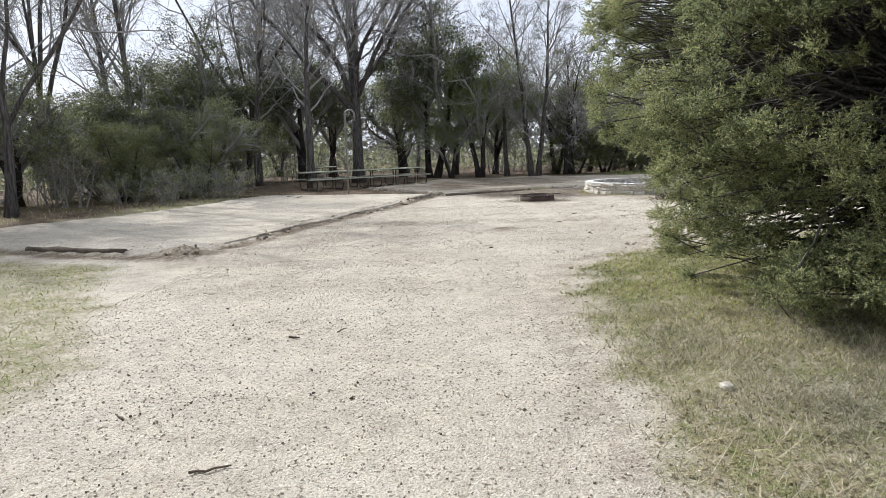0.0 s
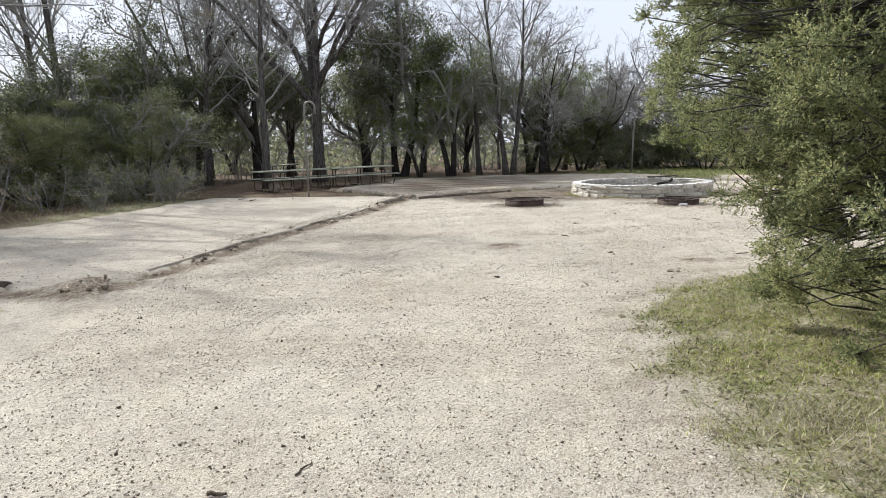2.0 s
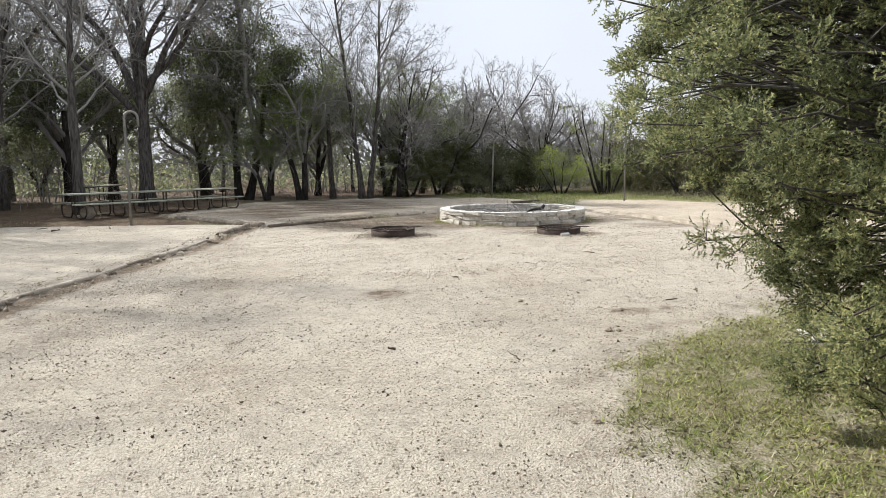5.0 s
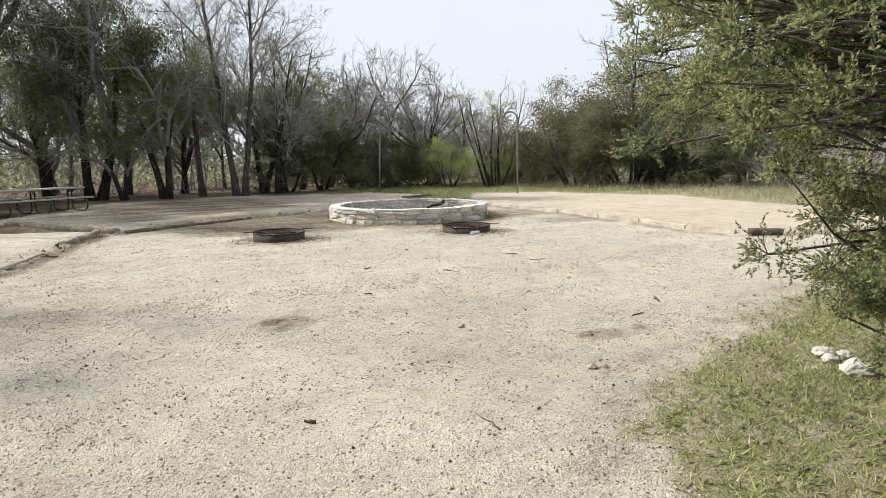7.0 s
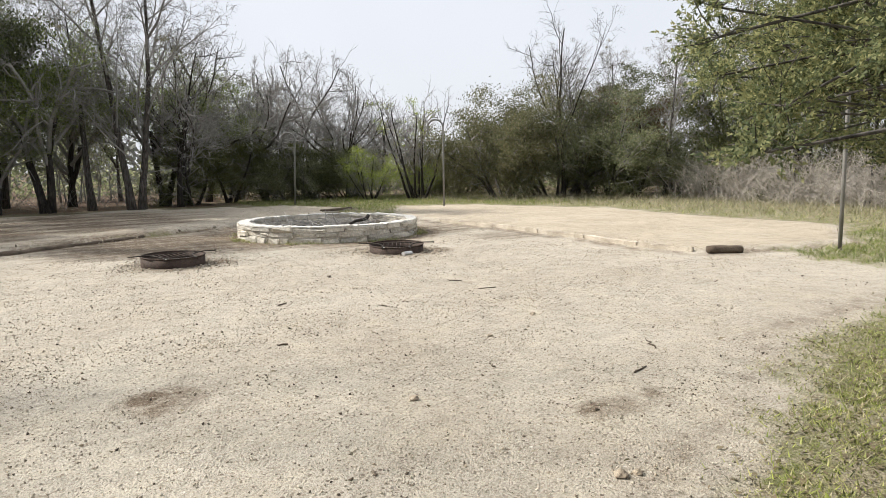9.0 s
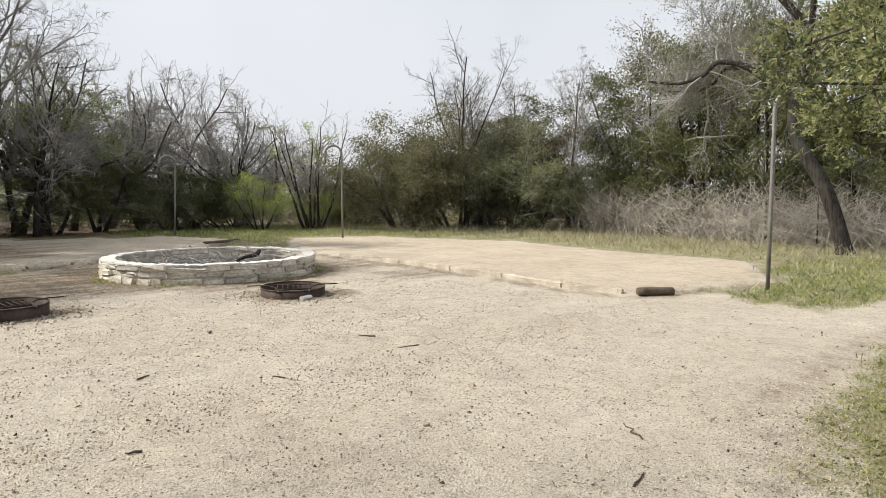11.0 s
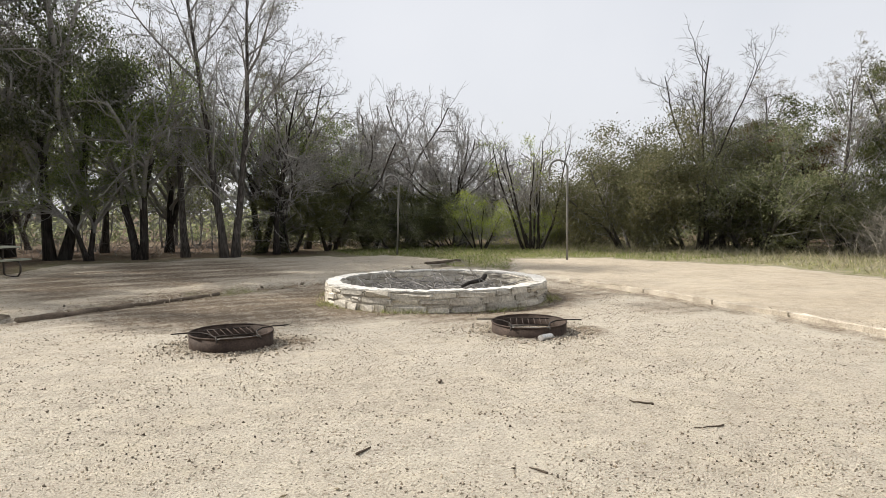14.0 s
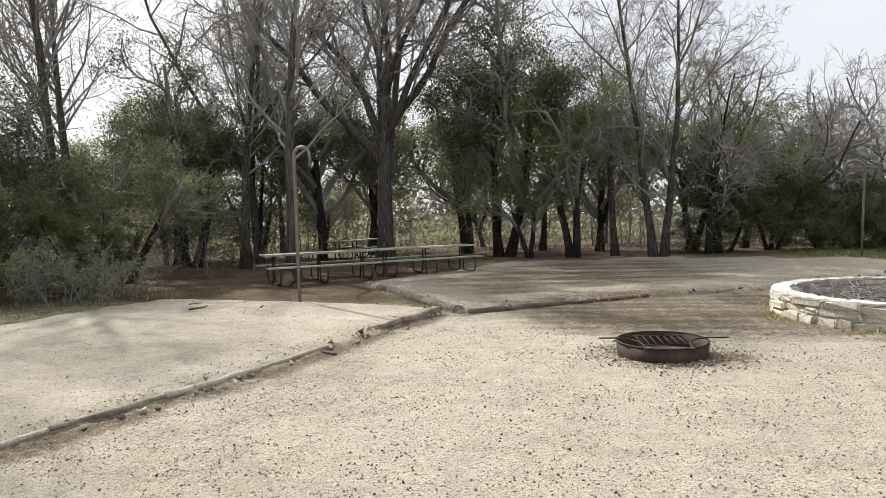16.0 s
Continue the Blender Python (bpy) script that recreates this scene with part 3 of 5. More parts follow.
GNARLED = spec_of(2.3, 0.15, (5, 7, 5, 3, 1), (6, 7, 6, 4), (1.55, 0.5, 0.5, 0.5), (42, 46, 48, 50), (0.03, 0.03, 0.02, 0.0, 0.0),
                  (0.12, 0.25, 0.28, 0.3, 0.3), (0.4, 0.2, 0.12, 0.1), (0.62, 0.5, 0.5, 0.6), 0.009, tip=0.6)
OAK = spec_of(3.4, 0.17, (5, 5, 4, 2, 1), (7, 6, 5, 2), (1.05, 0.5, 0.52, 0.5), (42, 44, 46, 50), (0.03, 0.05, 0.03, 0.0, 0.0),
              (0.09, 0.17, 0.22, 0.25, 0.25), (0.45, 0.25, 0.15, 0.1), (0.55, 0.5, 0.5, 0.6), 0.010, tip=0.6, stems=2, lean=0.22)
CEDAR = spec_of(5.4, 0.11, (7, 4, 2, 1), (18, 5, 3), (0.36, 0.45, 0.5), (66, 44, 46), (0.03, 0.07, 0.03, 0.0),
                (0.06, 0.14, 0.2, 0.25), (0.08, 0.2, 0.1), (0.4, 0.5, 0.6), 0.008, tip=0.15, stems=3, lean=0.3, foot=0.2, pad=110)
SHRUB = spec_of(3.3, 0.06, (6, 4, 2, 1), (9, 5, 3), (0.42, 0.5, 0.5), (48, 44, 46), (0.04, 0.05, 0.02, 0.0),
                (0.12, 0.18, 0.22, 0.25), (0.15, 0.15, 0.1), (0.5, 0.5, 0.6), 0.007, tip=0.25, stems=9, lean=0.8, foot=0.4, pad=45)
THICKET = spec_of(3.6, 0.035, (7, 4, 3), (9, 5), (0.34, 0.5), (40, 44), (0.05, 0.05, 0.0),
                  (0.10, 0.18, 0.25), (0.3, 0.1), (0.55, 0.6), 0.007, tip=0.3, stems=5, lean=0.34, foot=0.5)
SPIKY = spec_of(4.6, 0.07, (7, 5, 3), (8, 5), (0.42, 0.45), (32, 38), (0.05, 0.08, 0.02),
                (0.09, 0.15, 0.2), (0.3, 0.15), (0.55, 0.6), 0.009, tip=0.25, stems=8, lean=0.42, foot=0.3)

HERO = spec_of(9.6, 0.14, (9, 6, 4, 2, 1), (17, 8, 6, 4), (0.38, 0.42, 0.48, 0.55), (44, 44, 46, 46), (0.02, 0.10, 0.06, 0.02, 0.0),
               (0.05, 0.13, 0.2, 0.25, 0.25), (0.16, 0.2, 0.12, 0.1), (0.36, 0.42, 0.5, 0.6), 0.0065, tip=0.2, stems=2, lean=0.07, foot=0.24)
TANGLE = spec_of(2.2, 0.12, (5, 7, 5, 2, 1), (7, 10, 8, 5), (1.6, 0.46, 0.48, 0.5), (42, 46, 48, 50), (0.04, 0.05, 0.03, 0.0, 0.0),
                 (0.12, 0.18, 0.24, 0.3, 0.3), (0.35, 0.12, 0.1, 0.1), (0.52, 0.38, 0.45, 0.6), 0.0065, tip=0.4)
KINDS = {}


def kind_of(key, *args, **kw):
    KINDS[key] = (args, kw, [])


kind_of("tall_a", "bare_tree", 11, TALL, M_LEAF_DRY, 2400, 0.024, 0.1, label="tall slender bare grey tree with fine ascending twigs")
kind_of("tall_b", "bare_tree", 12, TALL, M_LEAF_DRY, 2000, 0.024, 0.1, label="tall slender bare grey tree with fine ascending twigs")
kind_of("fork_a", "bare_tree", 13, FORKED, M_LEAF_DRY, 2400, 0.024, 0.1, label="bare forked tree with upright limbs and grey twigs")
kind_of("fork_b", "bare_tree", 14, FORKED, M_LEAF_DRY, 1800, 0.024, 0.1, label="bare forked tree with upright limbs and grey twigs")
kind_of("gnarl_a", "gnarled_tree", 15, GNARLED, label="crooked leafless grey tree with tangled twigs")
kind_of("gnarl_b", "gnarled_tree", 16, GNARLED, label="crooked leafless grey tree with tangled twigs")
kind_of("oak_a", "live_oak", 17, OAK, M_LEAF_OAK, 28000, 0.034, 0.26, bark=M_BARK_DARK, label="dark evergreen oak with small leaves and crooked black trunks")
kind_of("oak_b", "live_oak", 18, OAK, M_LEAF_OAK, 28000, 0.034, 0.26, bark=M_BARK_DARK, label="dark evergreen oak with small leaves and crooked black trunks")
kind_of("cedar_a", "cedar_tree", 19, CEDAR, M_LEAF_CEDAR, 36000, 0.033, 0.17, bark=M_BARK_DARK, label="dense dark green cedar with foliage down to the ground")
kind_of("cedar_b", "cedar_tree", 20, CEDAR, M_LEAF_CEDAR, 36000, 0.033, 0.19, bark=M_BARK_DARK, label="dense dark green cedar with foliage down to the ground")
kind_of("shrub_a", "evergreen_shrub", 21, SHRUB, M_LEAF_SHRUB, 56000, 0.028, 0.2, label="rounded olive-green shrub with many grey stems", category="shrub")
kind_of("shrub_b", "evergreen_shrub", 22, SHRUB, M_LEAF_OAK, 34000, 0.028, 0.2, label="rounded dark green shrub with many grey stems", category="shrub")
kind_of("thicket_a", "bare_thicket", 23, THICKET, M_LEAF_DRY, 500, 0.05, 0.1, bark=M_TWIG, label="thicket of thin bare grey stems", category="shrub")
kind_of("thicket_b", "bare_thicket", 24, THICKET, M_LEAF_OAK, 900, 0.06, 0.15, bark=M_TWIG, label="thicket of thin stems with a few leaves", category="shrub")
kind_of("spiky", "dead_shrub", 25, SPIKY, M_LEAF_BRIGHT, 1500, 0.03, 0.12, bark=M_BARK_DARK, label="spiky dark bare shrub with upright stems", category="shrub")
kind_of("fresh", "budding_shrub", 26, SHRUB, M_LEAF_BRIGHT, 9000, 0.034, 0.2, bark=M_BARK_DARK, label="shrub with fresh yellow-green leaves", category="shrub")
kind_of("rusty", "rusty_cedar", 27, CEDAR, M_LEAF_RED, 22000, 0.028, 0.16, bark=M_BARK_DARK, label="cedar with rust-brown dying foliage", category="tree")
kind_of("oak_green", "live_oak", 34, OAK, M_LEAF_GREEN, 26000, 0.031, 0.28, bark=M_BARK_DARK, label="evergreen oak with fresher green small leaves")
kind_of("oak_dark", "live_oak", 35, OAK, M_LEAF_DARK, 34000, 0.034, 0.26, bark=M_BARK_DARK, label="tall evergreen oak with blackish green foliage and forked trunks")
kind_of("hero", "bare_tree", 32, HERO, M_LEAF_SHRUB, 6000, 0.02, 0.12, label="tall bare tree with a wide crown of fine twigs")
kind_of("tangle", "gnarled_tree", 33, TANGLE, label="crooked leafless grey tree with a dense tangle of twigs")
kind_of("lace", "bare_tree", 28, FORKED, M_LEAF_SHRUB, 2500, 0.016, 0.14, bark=M_BARK_DARK, twig=M_BARK, label="open grey tree with sparse new leaves at the tips")


def plant(key, x, y, scale=1.0, turn=None, tall=1.0):
    args, kw, made = KINDS[key]
    turn = random.uniform(0, 360) if turn is None else turn
    m = pose(x, y, z_at(x, y) - 0.02, 0, 0, turn) @ Matrix.Diagonal((scale, scale, scale * tall, 1))
    if not made:
        made.append(make_tree(*args, **kw))
        made[0].matrix_basis = m
        made[0].scale = (scale, scale, scale * tall)
        made.append((scale, scale, scale * tall))
        return made[0]
    s = made[1]
    return copy_thing(made[0], pose(x, y, z_at(x, y) - 0.02, 0, 0, turn) @ Matrix.Diagonal((scale / s[0], scale / s[1], scale * tall / s[2], 1)))


def build_woods():
    rnd = random.Random(5)
    # the trees that stand out
    big = make_tree("great_elm", 31, GREAT, M_LEAF_DRY, 5000, 0.024, 0.12, label="great bare elm with a thick trunk and wide fan of limbs")
    big.matrix_basis = pose(-5.25, 34.05, z_at(-5.25, 34.05), 0, 0, 40)
    for key, x, y, s, turn, tall in (
            # around the tables and behind the terrace
            ("hero", 3.73, 35.5, 1.0, 20, 1.0), ("tall_b", 2.4, 37.0, 0.8, 120, 0.95), ("tall_a", -6.61, 29.62, 1.05, 60, 1.1),
            ("fork_b", -12.1, 17.9, 1.05, 200, 1.15), ("oak_dark", -1.7, 37.7, 1.15, 10, 1.3), ("oak_b", -3.6, 40.5, 1.05, 80, 1.25),
            ("oak_green", 0.9, 36.4, 0.9, 150, 1.1), ("oak_green", 5.2, 38.6, 0.85, 40, 1.05), ("oak_green", -0.6, 36.6, 0.6, 240, 0.9), ("oak_a", 1.9, 40.6, 0.8, 210, 1.1), ("tall_a", -0.5, 41.5, 0.85, 0, 1.0),
            ("lace", 5.6, 37.2, 0.85, 250, 0.95), ("tangle", 6.0, 38.5, 1.1, 140, 1.15),
            # grey trees and low cedars at the far edge
            ("fresh", 13.8, 36.5, 0.6, 0, 1.0), ("fresh", 16.2, 35.9, 0.5, 130, 0.8), ("fresh", 14.2, 40.0, 0.6, 60, 0.7), ("spiky", 15.47, 35.12, 0.95, 0, 0.95), ("tangle", 14.8, 40.2, 1.15, 70, 1.1),
            ("tangle", 11.6, 40.6, 1.2, 0, 1.15), ("tangle", 9.0, 41.0, 1.25, 160, 1.2), ("tangle", 13.2, 42.0, 1.2, 220, 1.15), ("gnarl_b", 17.8, 43.0, 1.0, 90, 1.0),
            ("gnarl_a", 7.4, 40.5, 1.1, 20, 1.1), ("cedar_a", 6.3, 38.2, 0.75, 0, 0.7), ("cedar_b", 8.0, 38.8, 0.8, 90, 0.65), ("cedar_a", 9.9, 39.4, 0.85, 200, 0.6),
            ("cedar_b", 12.0, 39.6, 0.8, 20, 0.6), ("shrub_b", 13.4, 38.8, 0.75, 0, 0.8), ("cedar_a", 9.6, 43.5, 0.9, 0, 1.15), ("shrub_b", 10.8, 38.4, 0.7, 30, 0.75),
            # right-hand thicket
            ("lace", 20.6, 31.0, 0.74, 30, 1.15), ("cedar_a", 24.5, 31.7, 1.05, 0, 0.95), ("rusty", 23.9, 29.8, 0.9, 0, 0.95), ("tall_b", 23.0, 27.4, 0.62, 0, 1.0),
            ("tall_a", 22.0, 31.5, 0.6, 80, 1.05), ("tall_b", 23.5, 30.6, 0.55, 190, 1.1),
            ("cedar_b", 26.0, 26.0, 1.2, 0, 1.1), ("cedar_a", 26.4, 23.2, 1.3, 50, 1.15), ("cedar_b", 25.8, 20.6, 1.1, 80, 1.35), ("cedar_a", 26.8, 17.4, 1.0, 10, 1.3),
            ("shrub_a", 19.3, 33.6, 1.25, 0, 1.05), ("shrub_a", 21.0, 32.2, 1.35, 120, 1.0), ("shrub_b", 22.6, 30.4, 1.25, 60, 1.0), ("cedar_b", 22.6, 28.6, 0.7, 150, 0.75),
            ("shrub_a", 18.2, 38.0, 0.85, 200, 0.8), ("shrub_a", 20.4, 38.5, 0.9, 10, 0.75), ("shrub_b", 24.6, 27.4, 0.85, 10, 0.9),
            # dark wood on the left
            ("cedar_b", -11.8, 23.4, 0.62, 40, 0.85), ("cedar_a", -10.2, 26.0, 0.5, 100, 0.85), ("thicket_b", -13.2, 21.6, 0.8, 0, 0.8), ("thicket_a", -12.2, 21.0, 0.7, 90, 0.8),
            ("oak_dark", -9.0, 37.5, 1.05, 300, 1.1), ("oak_dark", -14.0, 27.6, 0.85, 70, 0.9), ("oak_dark", -13.0, 34.5, 1.0, 20, 1.1), ("fork_b", -11.0, 36.0, 1.2, 20, 1.25), ("tall_a", -10.2, 33.4, 1.0, 30, 1.15),
            ("cedar_b", -15.0, 36.5, 1.1, 0, 1.15), ("cedar_a", -13.0, 39.5, 1.1, 70, 1.15), ("oak_b", -15.0, 22.5, 0.95, 130, 0.9),
            ("oak_a", -19.0, 20.0, 1.05, 180, 0.95), ("shrub_b", -13.4, 25.6, 0.85, 60, 0.9), ("shrub_b", -16.2, 18.8, 0.8, 0, 0.9), ("tall_b", -14.2, 29.8, 1.1, 200, 1.2),
            ("fork_a", -16.0, 26.2, 1.2, 100, 1.3), ("tall_a", -17.5, 34.0, 1.15, 130, 1.25), ("tall_b", -17.0, 22.0, 1.1, 20, 1.2),
            ("oak_b", -11.0, 28.4, 0.8, 220, 0.95), ("oak_a", -17.5, 13.0, 1.1, 20, 1.0), ("tall_a", -15.5, 19.8, 1.0, 250, 1.15),
            ("oak_b", -16.0, 7.0, 1.1, 70, 1.0), ("oak_a", -8.0, 41.0, 1.0, 160, 1.05), ("oak_b", -18.5, 38.0, 1.1, 200, 1.1)):
        plant(key, x, y, s, turn, tall)
    # rows behind
    def belt(line, keys, gap, out_lo, out_hi, lo, hi):
        for (ax, ay), (bx, by) in zip(line, line[1:]):
            n = max(1, int(math.hypot(bx - ax, by - ay) / gap))
            nx, ny = -(by - ay), bx - ax
            k = math.hypot(nx, ny)
            for i in range(n):
                f = (i + rnd.uniform(0.1, 0.9)) / n
                o = rnd.uniform(out_lo, out_hi)
                plant(rnd.choice(keys), ax + (bx - ax) * f + nx / k * o, ay + (by - ay) * f + ny / k * o, rnd.uniform(lo, hi), rnd.uniform(0, 360), rnd.uniform(0.9, 1.15))
    rim = [(-17, 8), (-18, 24), (-17, 37), (-8, 43), (3, 43), (12, 44.5), (19, 43), (27, 36), (30, 26), (30, 10)]
    belt(rim[:5], ["fork_a", "fork_b", "tall_a", "tall_b"], 10.0, 1, 7, 0.95, 1.3)
    belt(rim[:4], ["oak_a", "oak_b"], 9.0, 3, 9, 0.8, 1.05)
    belt(rim[:6], ["thicket_a", "thicket_b"], 2.6, -3.5, 4, 0.7, 1.15)
    belt(rim[3:7], ["tall_b", "gnarl_a", "gnarl_b", "fork_b"], 4.0, 1, 7, 0.65, 0.9)
    belt(rim[5:], ["gnarl_a", "shrub_b", "cedar_a", "oak_b"], 5.0, 0, 6, 0.75, 1.05)
    # behind the start of the walk
    for key, x, y in (("oak_a", -9, -9), ("gnarl_a", -3, -13), ("oak_b", 6, -13), ("oak_a", 14, 0), ("gnarl_b", -14, -2)):
        plant(key, x, y, 1.1)


build_woods()


# ---- juniper beside the path ----
def build_juniper(cx, cy):
    rng = np.random.default_rng(77)
    z0 = z_at(cx, cy)
    thing = empty("juniper", pose(cx, cy, z0), "large bushy juniper with olive-green scaly foliage down to the grass", "tree")
    stems = []
    for k in range(4):
        a = k * 1.57 + 0.5
        d = np.array((math.cos(a), math.sin(a), 0.0))
        t = np.linspace(0, 1, 9)[:, None]
        p = d * (0.1 + 0.9 * t ** 1.4 + 0.12 * np.sin(t * 5 + k)) + np.array((0, 0, 1.0)) * (t * (5.6 - 0.5 * k) - 0.1)
        stems.append(p)
        tube_part("trunk", p, np.linspace(0.16, 0.03, 9), 8, M_BARK_DARK, thing)
    limbs, twigs, place, way = [], [], [], []
    n = 1650

    def ease(v, lo, hi):
        t = min(1.0, max(0.0, (v - lo) / (hi - lo)))
        return t * t * (3 - 2 * t)
    clumps = []
    for i in range(150):
        a = rng.uniform(0, 2 * math.pi)
        if math.cos(a) > 0.2 and rng.uniform() < 0.75:
            a = math.pi - a
        z = 0.3 + 5.9 * rng.uniform(0, 1) ** 1.55
        s = math.sin(a)
        low = 0.3 + 0.6 * ease(s, 0.2, 0.5) + 1.1 * ease(s, 0.5, 0.72)
        if z < low:
            z = low + rng.uniform(0, 1.4)
        prof = 0.74 + 0.26 * max(ease(z, 1.1, 2.0), ease(-s, 0.0, 0.55)) if z < 2.0 else 1.0 if z < 3.3 else max(0.12, 1 - ((z - 3.3) / 3.6) ** 1.5)
        clumps.append((a, z, 3.62 * (1 + 0.07 * max(0.0, s)) * prof * (1.0 - 0.34 * rng.uniform(0, 1) ** 1.5)))
    # low skirt of foliage towards the open gravel
    for i in range(28):
        a = rng.uniform(2.85, 5.0)
        z = rng.uniform(0.4, 2.0)
        clumps.append((a, z, rng.uniform(2.75, 3.35) * (0.86 + 0.14 * ease(z, 0.5, 1.6))))
    # dense middle towards the clearing
    for i in range(60):
        z = rng.uniform(1.7, 5.2)
        clumps.append((rng.uniform(1.5, 4.4), z, rng.uniform(3.05, 3.75) * (1 - 0.3 * ease(z, 3.4, 5.0))))
    # full upper crown towards the start of the path
    for i in range(26):
        z = rng.uniform(3.4, 6.0)
        clumps.append((rng.uniform(2.6, 4.7), z, rng.uniform(2.9, 3.5) * (1 - 0.5 * ease(z, 3.8, 6.4))))
    # long lobes that reach out over the path, and a low bough under them
    for i in range(14):
        clumps.append((rng.uniform(1.95, 2.75), rng.uniform(1.6, 4.3), rng.uniform(3.6, 3.95)))
    for i in range(4):
        clumps.append((rng.uniform(2.22, 2.62), rng.uniform(0.8, 1.15), rng.uniform(2.3, 2.65)))
    for i in range(n):
        a, z, rad = clumps[i % len(clumps)]
        a += rng.normal() * 0.25 / max(0.8, rad)
        z = max(0.3, z + rng.normal() * 0.17)
        rad *= 1.0 - 0.09 * abs(rng.normal())
        tip = np.array((math.cos(a) * rad, math.sin(a) * rad, z))
        st = stems[int(rng.integers(0, 4))]
        q = st[int(np.clip(np.searchsorted(st[:, 2], z * 0.62 + 0.2), 1, 8))]
        k = 8
        t = np.linspace(0, 1, k)[:, None]
        mid = (q + tip) / 2 + np.array((0, 0, 0.1 + 0.35 * rng.normal())) + rng.normal(size=3) * 0.4
        p = (1 - t) ** 2 * q + 2 * t * (1 - t) * mid + t * t * tip + rng.normal(size=(k, 3)) * 0.045 * t
        r0 = 0.009 + 0.004 * np.linalg.norm(tip - q) * rng.uniform(0.6, 1.3)
        limbs.append((p, np.linspace(r0, 0.005, k)))
        out = unit(p[-1] - p[-3])
        # rounded tufts: one at the tip and, on most limbs, a smaller one behind it
        tufts = [(p[-1], rng.uniform(0.11, 0.2), 26)]
        if rng.uniform() < 0.6:
            g = rng.uniform(0.6, 0.9) * (k - 1)
            c = int(g)
            tufts.append((p[c] + (p[c + 1] - p[c]) * (g - c) + rng.normal(size=3) * 0.05, rng.uniform(0.08, 0.14), 13))
        for heart, size, many in tufts:
            for j in range(many):
                d = unit(out * 0.35 + rng.normal(size=3) * np.array((0.75, 0.75, 0.5)) + np.array((0, 0, 0.25)))
                e = heart + d * size * rng.uniform(0.6, 1.1)
                if j % 6 == 0:
                    twigs.append((np.stack((heart, (heart + e) / 2 + rng.normal(size=3) * 0.012, e)), np.array((0.004, 0.003, 0.002))))
                for h in (0.45, 0.75, 1.0):
                    place.append(heart + (e - heart) * h + rng.normal(size=3) * 0.012)
                    way.append(unit(d + rng.normal(size=3) * 0.45))
    order = sorted(range(n), key=lambda i: -limbs[i][1][0])
    for i in order[:60]:
        tube_part("limb", limbs[i][0], limbs[i][1], 6, M_BARK, thing)
    v, f = join([tube(limbs[i][0], limbs[i][1], 4, False) for i in order[60:]] + [tube(p, r, 3, False) for p, r in twigs])
    tagged(link_mesh("branchwork", v.tolist(), f, M_BARK, thing), kind="stuff")
    # scaly sprays: short pointed leaflets set round each twig
    place, way = np.array(place), np.array(way)
    k = len(place)
    u = np.cross(way, rng.normal(size=(k, 3)))
    u /= np.linalg.norm(u, axis=1)[:, None]
    w = np.cross(way, u)
    vs = []
    L = 8
    for j in range(L):
        a = j * 2.4
        s = (j / L)
        rad = u * math.cos(a) + w * math.sin(a)
        tan = -u * math.sin(a) + w * math.cos(a)
        base = place + way * (0.07 * (s - 0.3))
        ln = rng.uniform(0.016, 0.028, k)[:, None]
        wd = 0.006
        tip = base + way * ln * 0.75 + rad * ln * 0.75 * (1.05 - 0.6 * s)
        vs.append(np.stack((base - tan * wd, base + tan * wd, tip), 1))
    v = np.concatenate(vs, 0).reshape(-1, 3)
    f = np.arange(len(v)).reshape(-1, 3)
    tagged(fast_mesh("foliage", v, f, M_LEAF_JUNIPER, thing), kind="stuff")


build_juniper(5.35, 7.6)


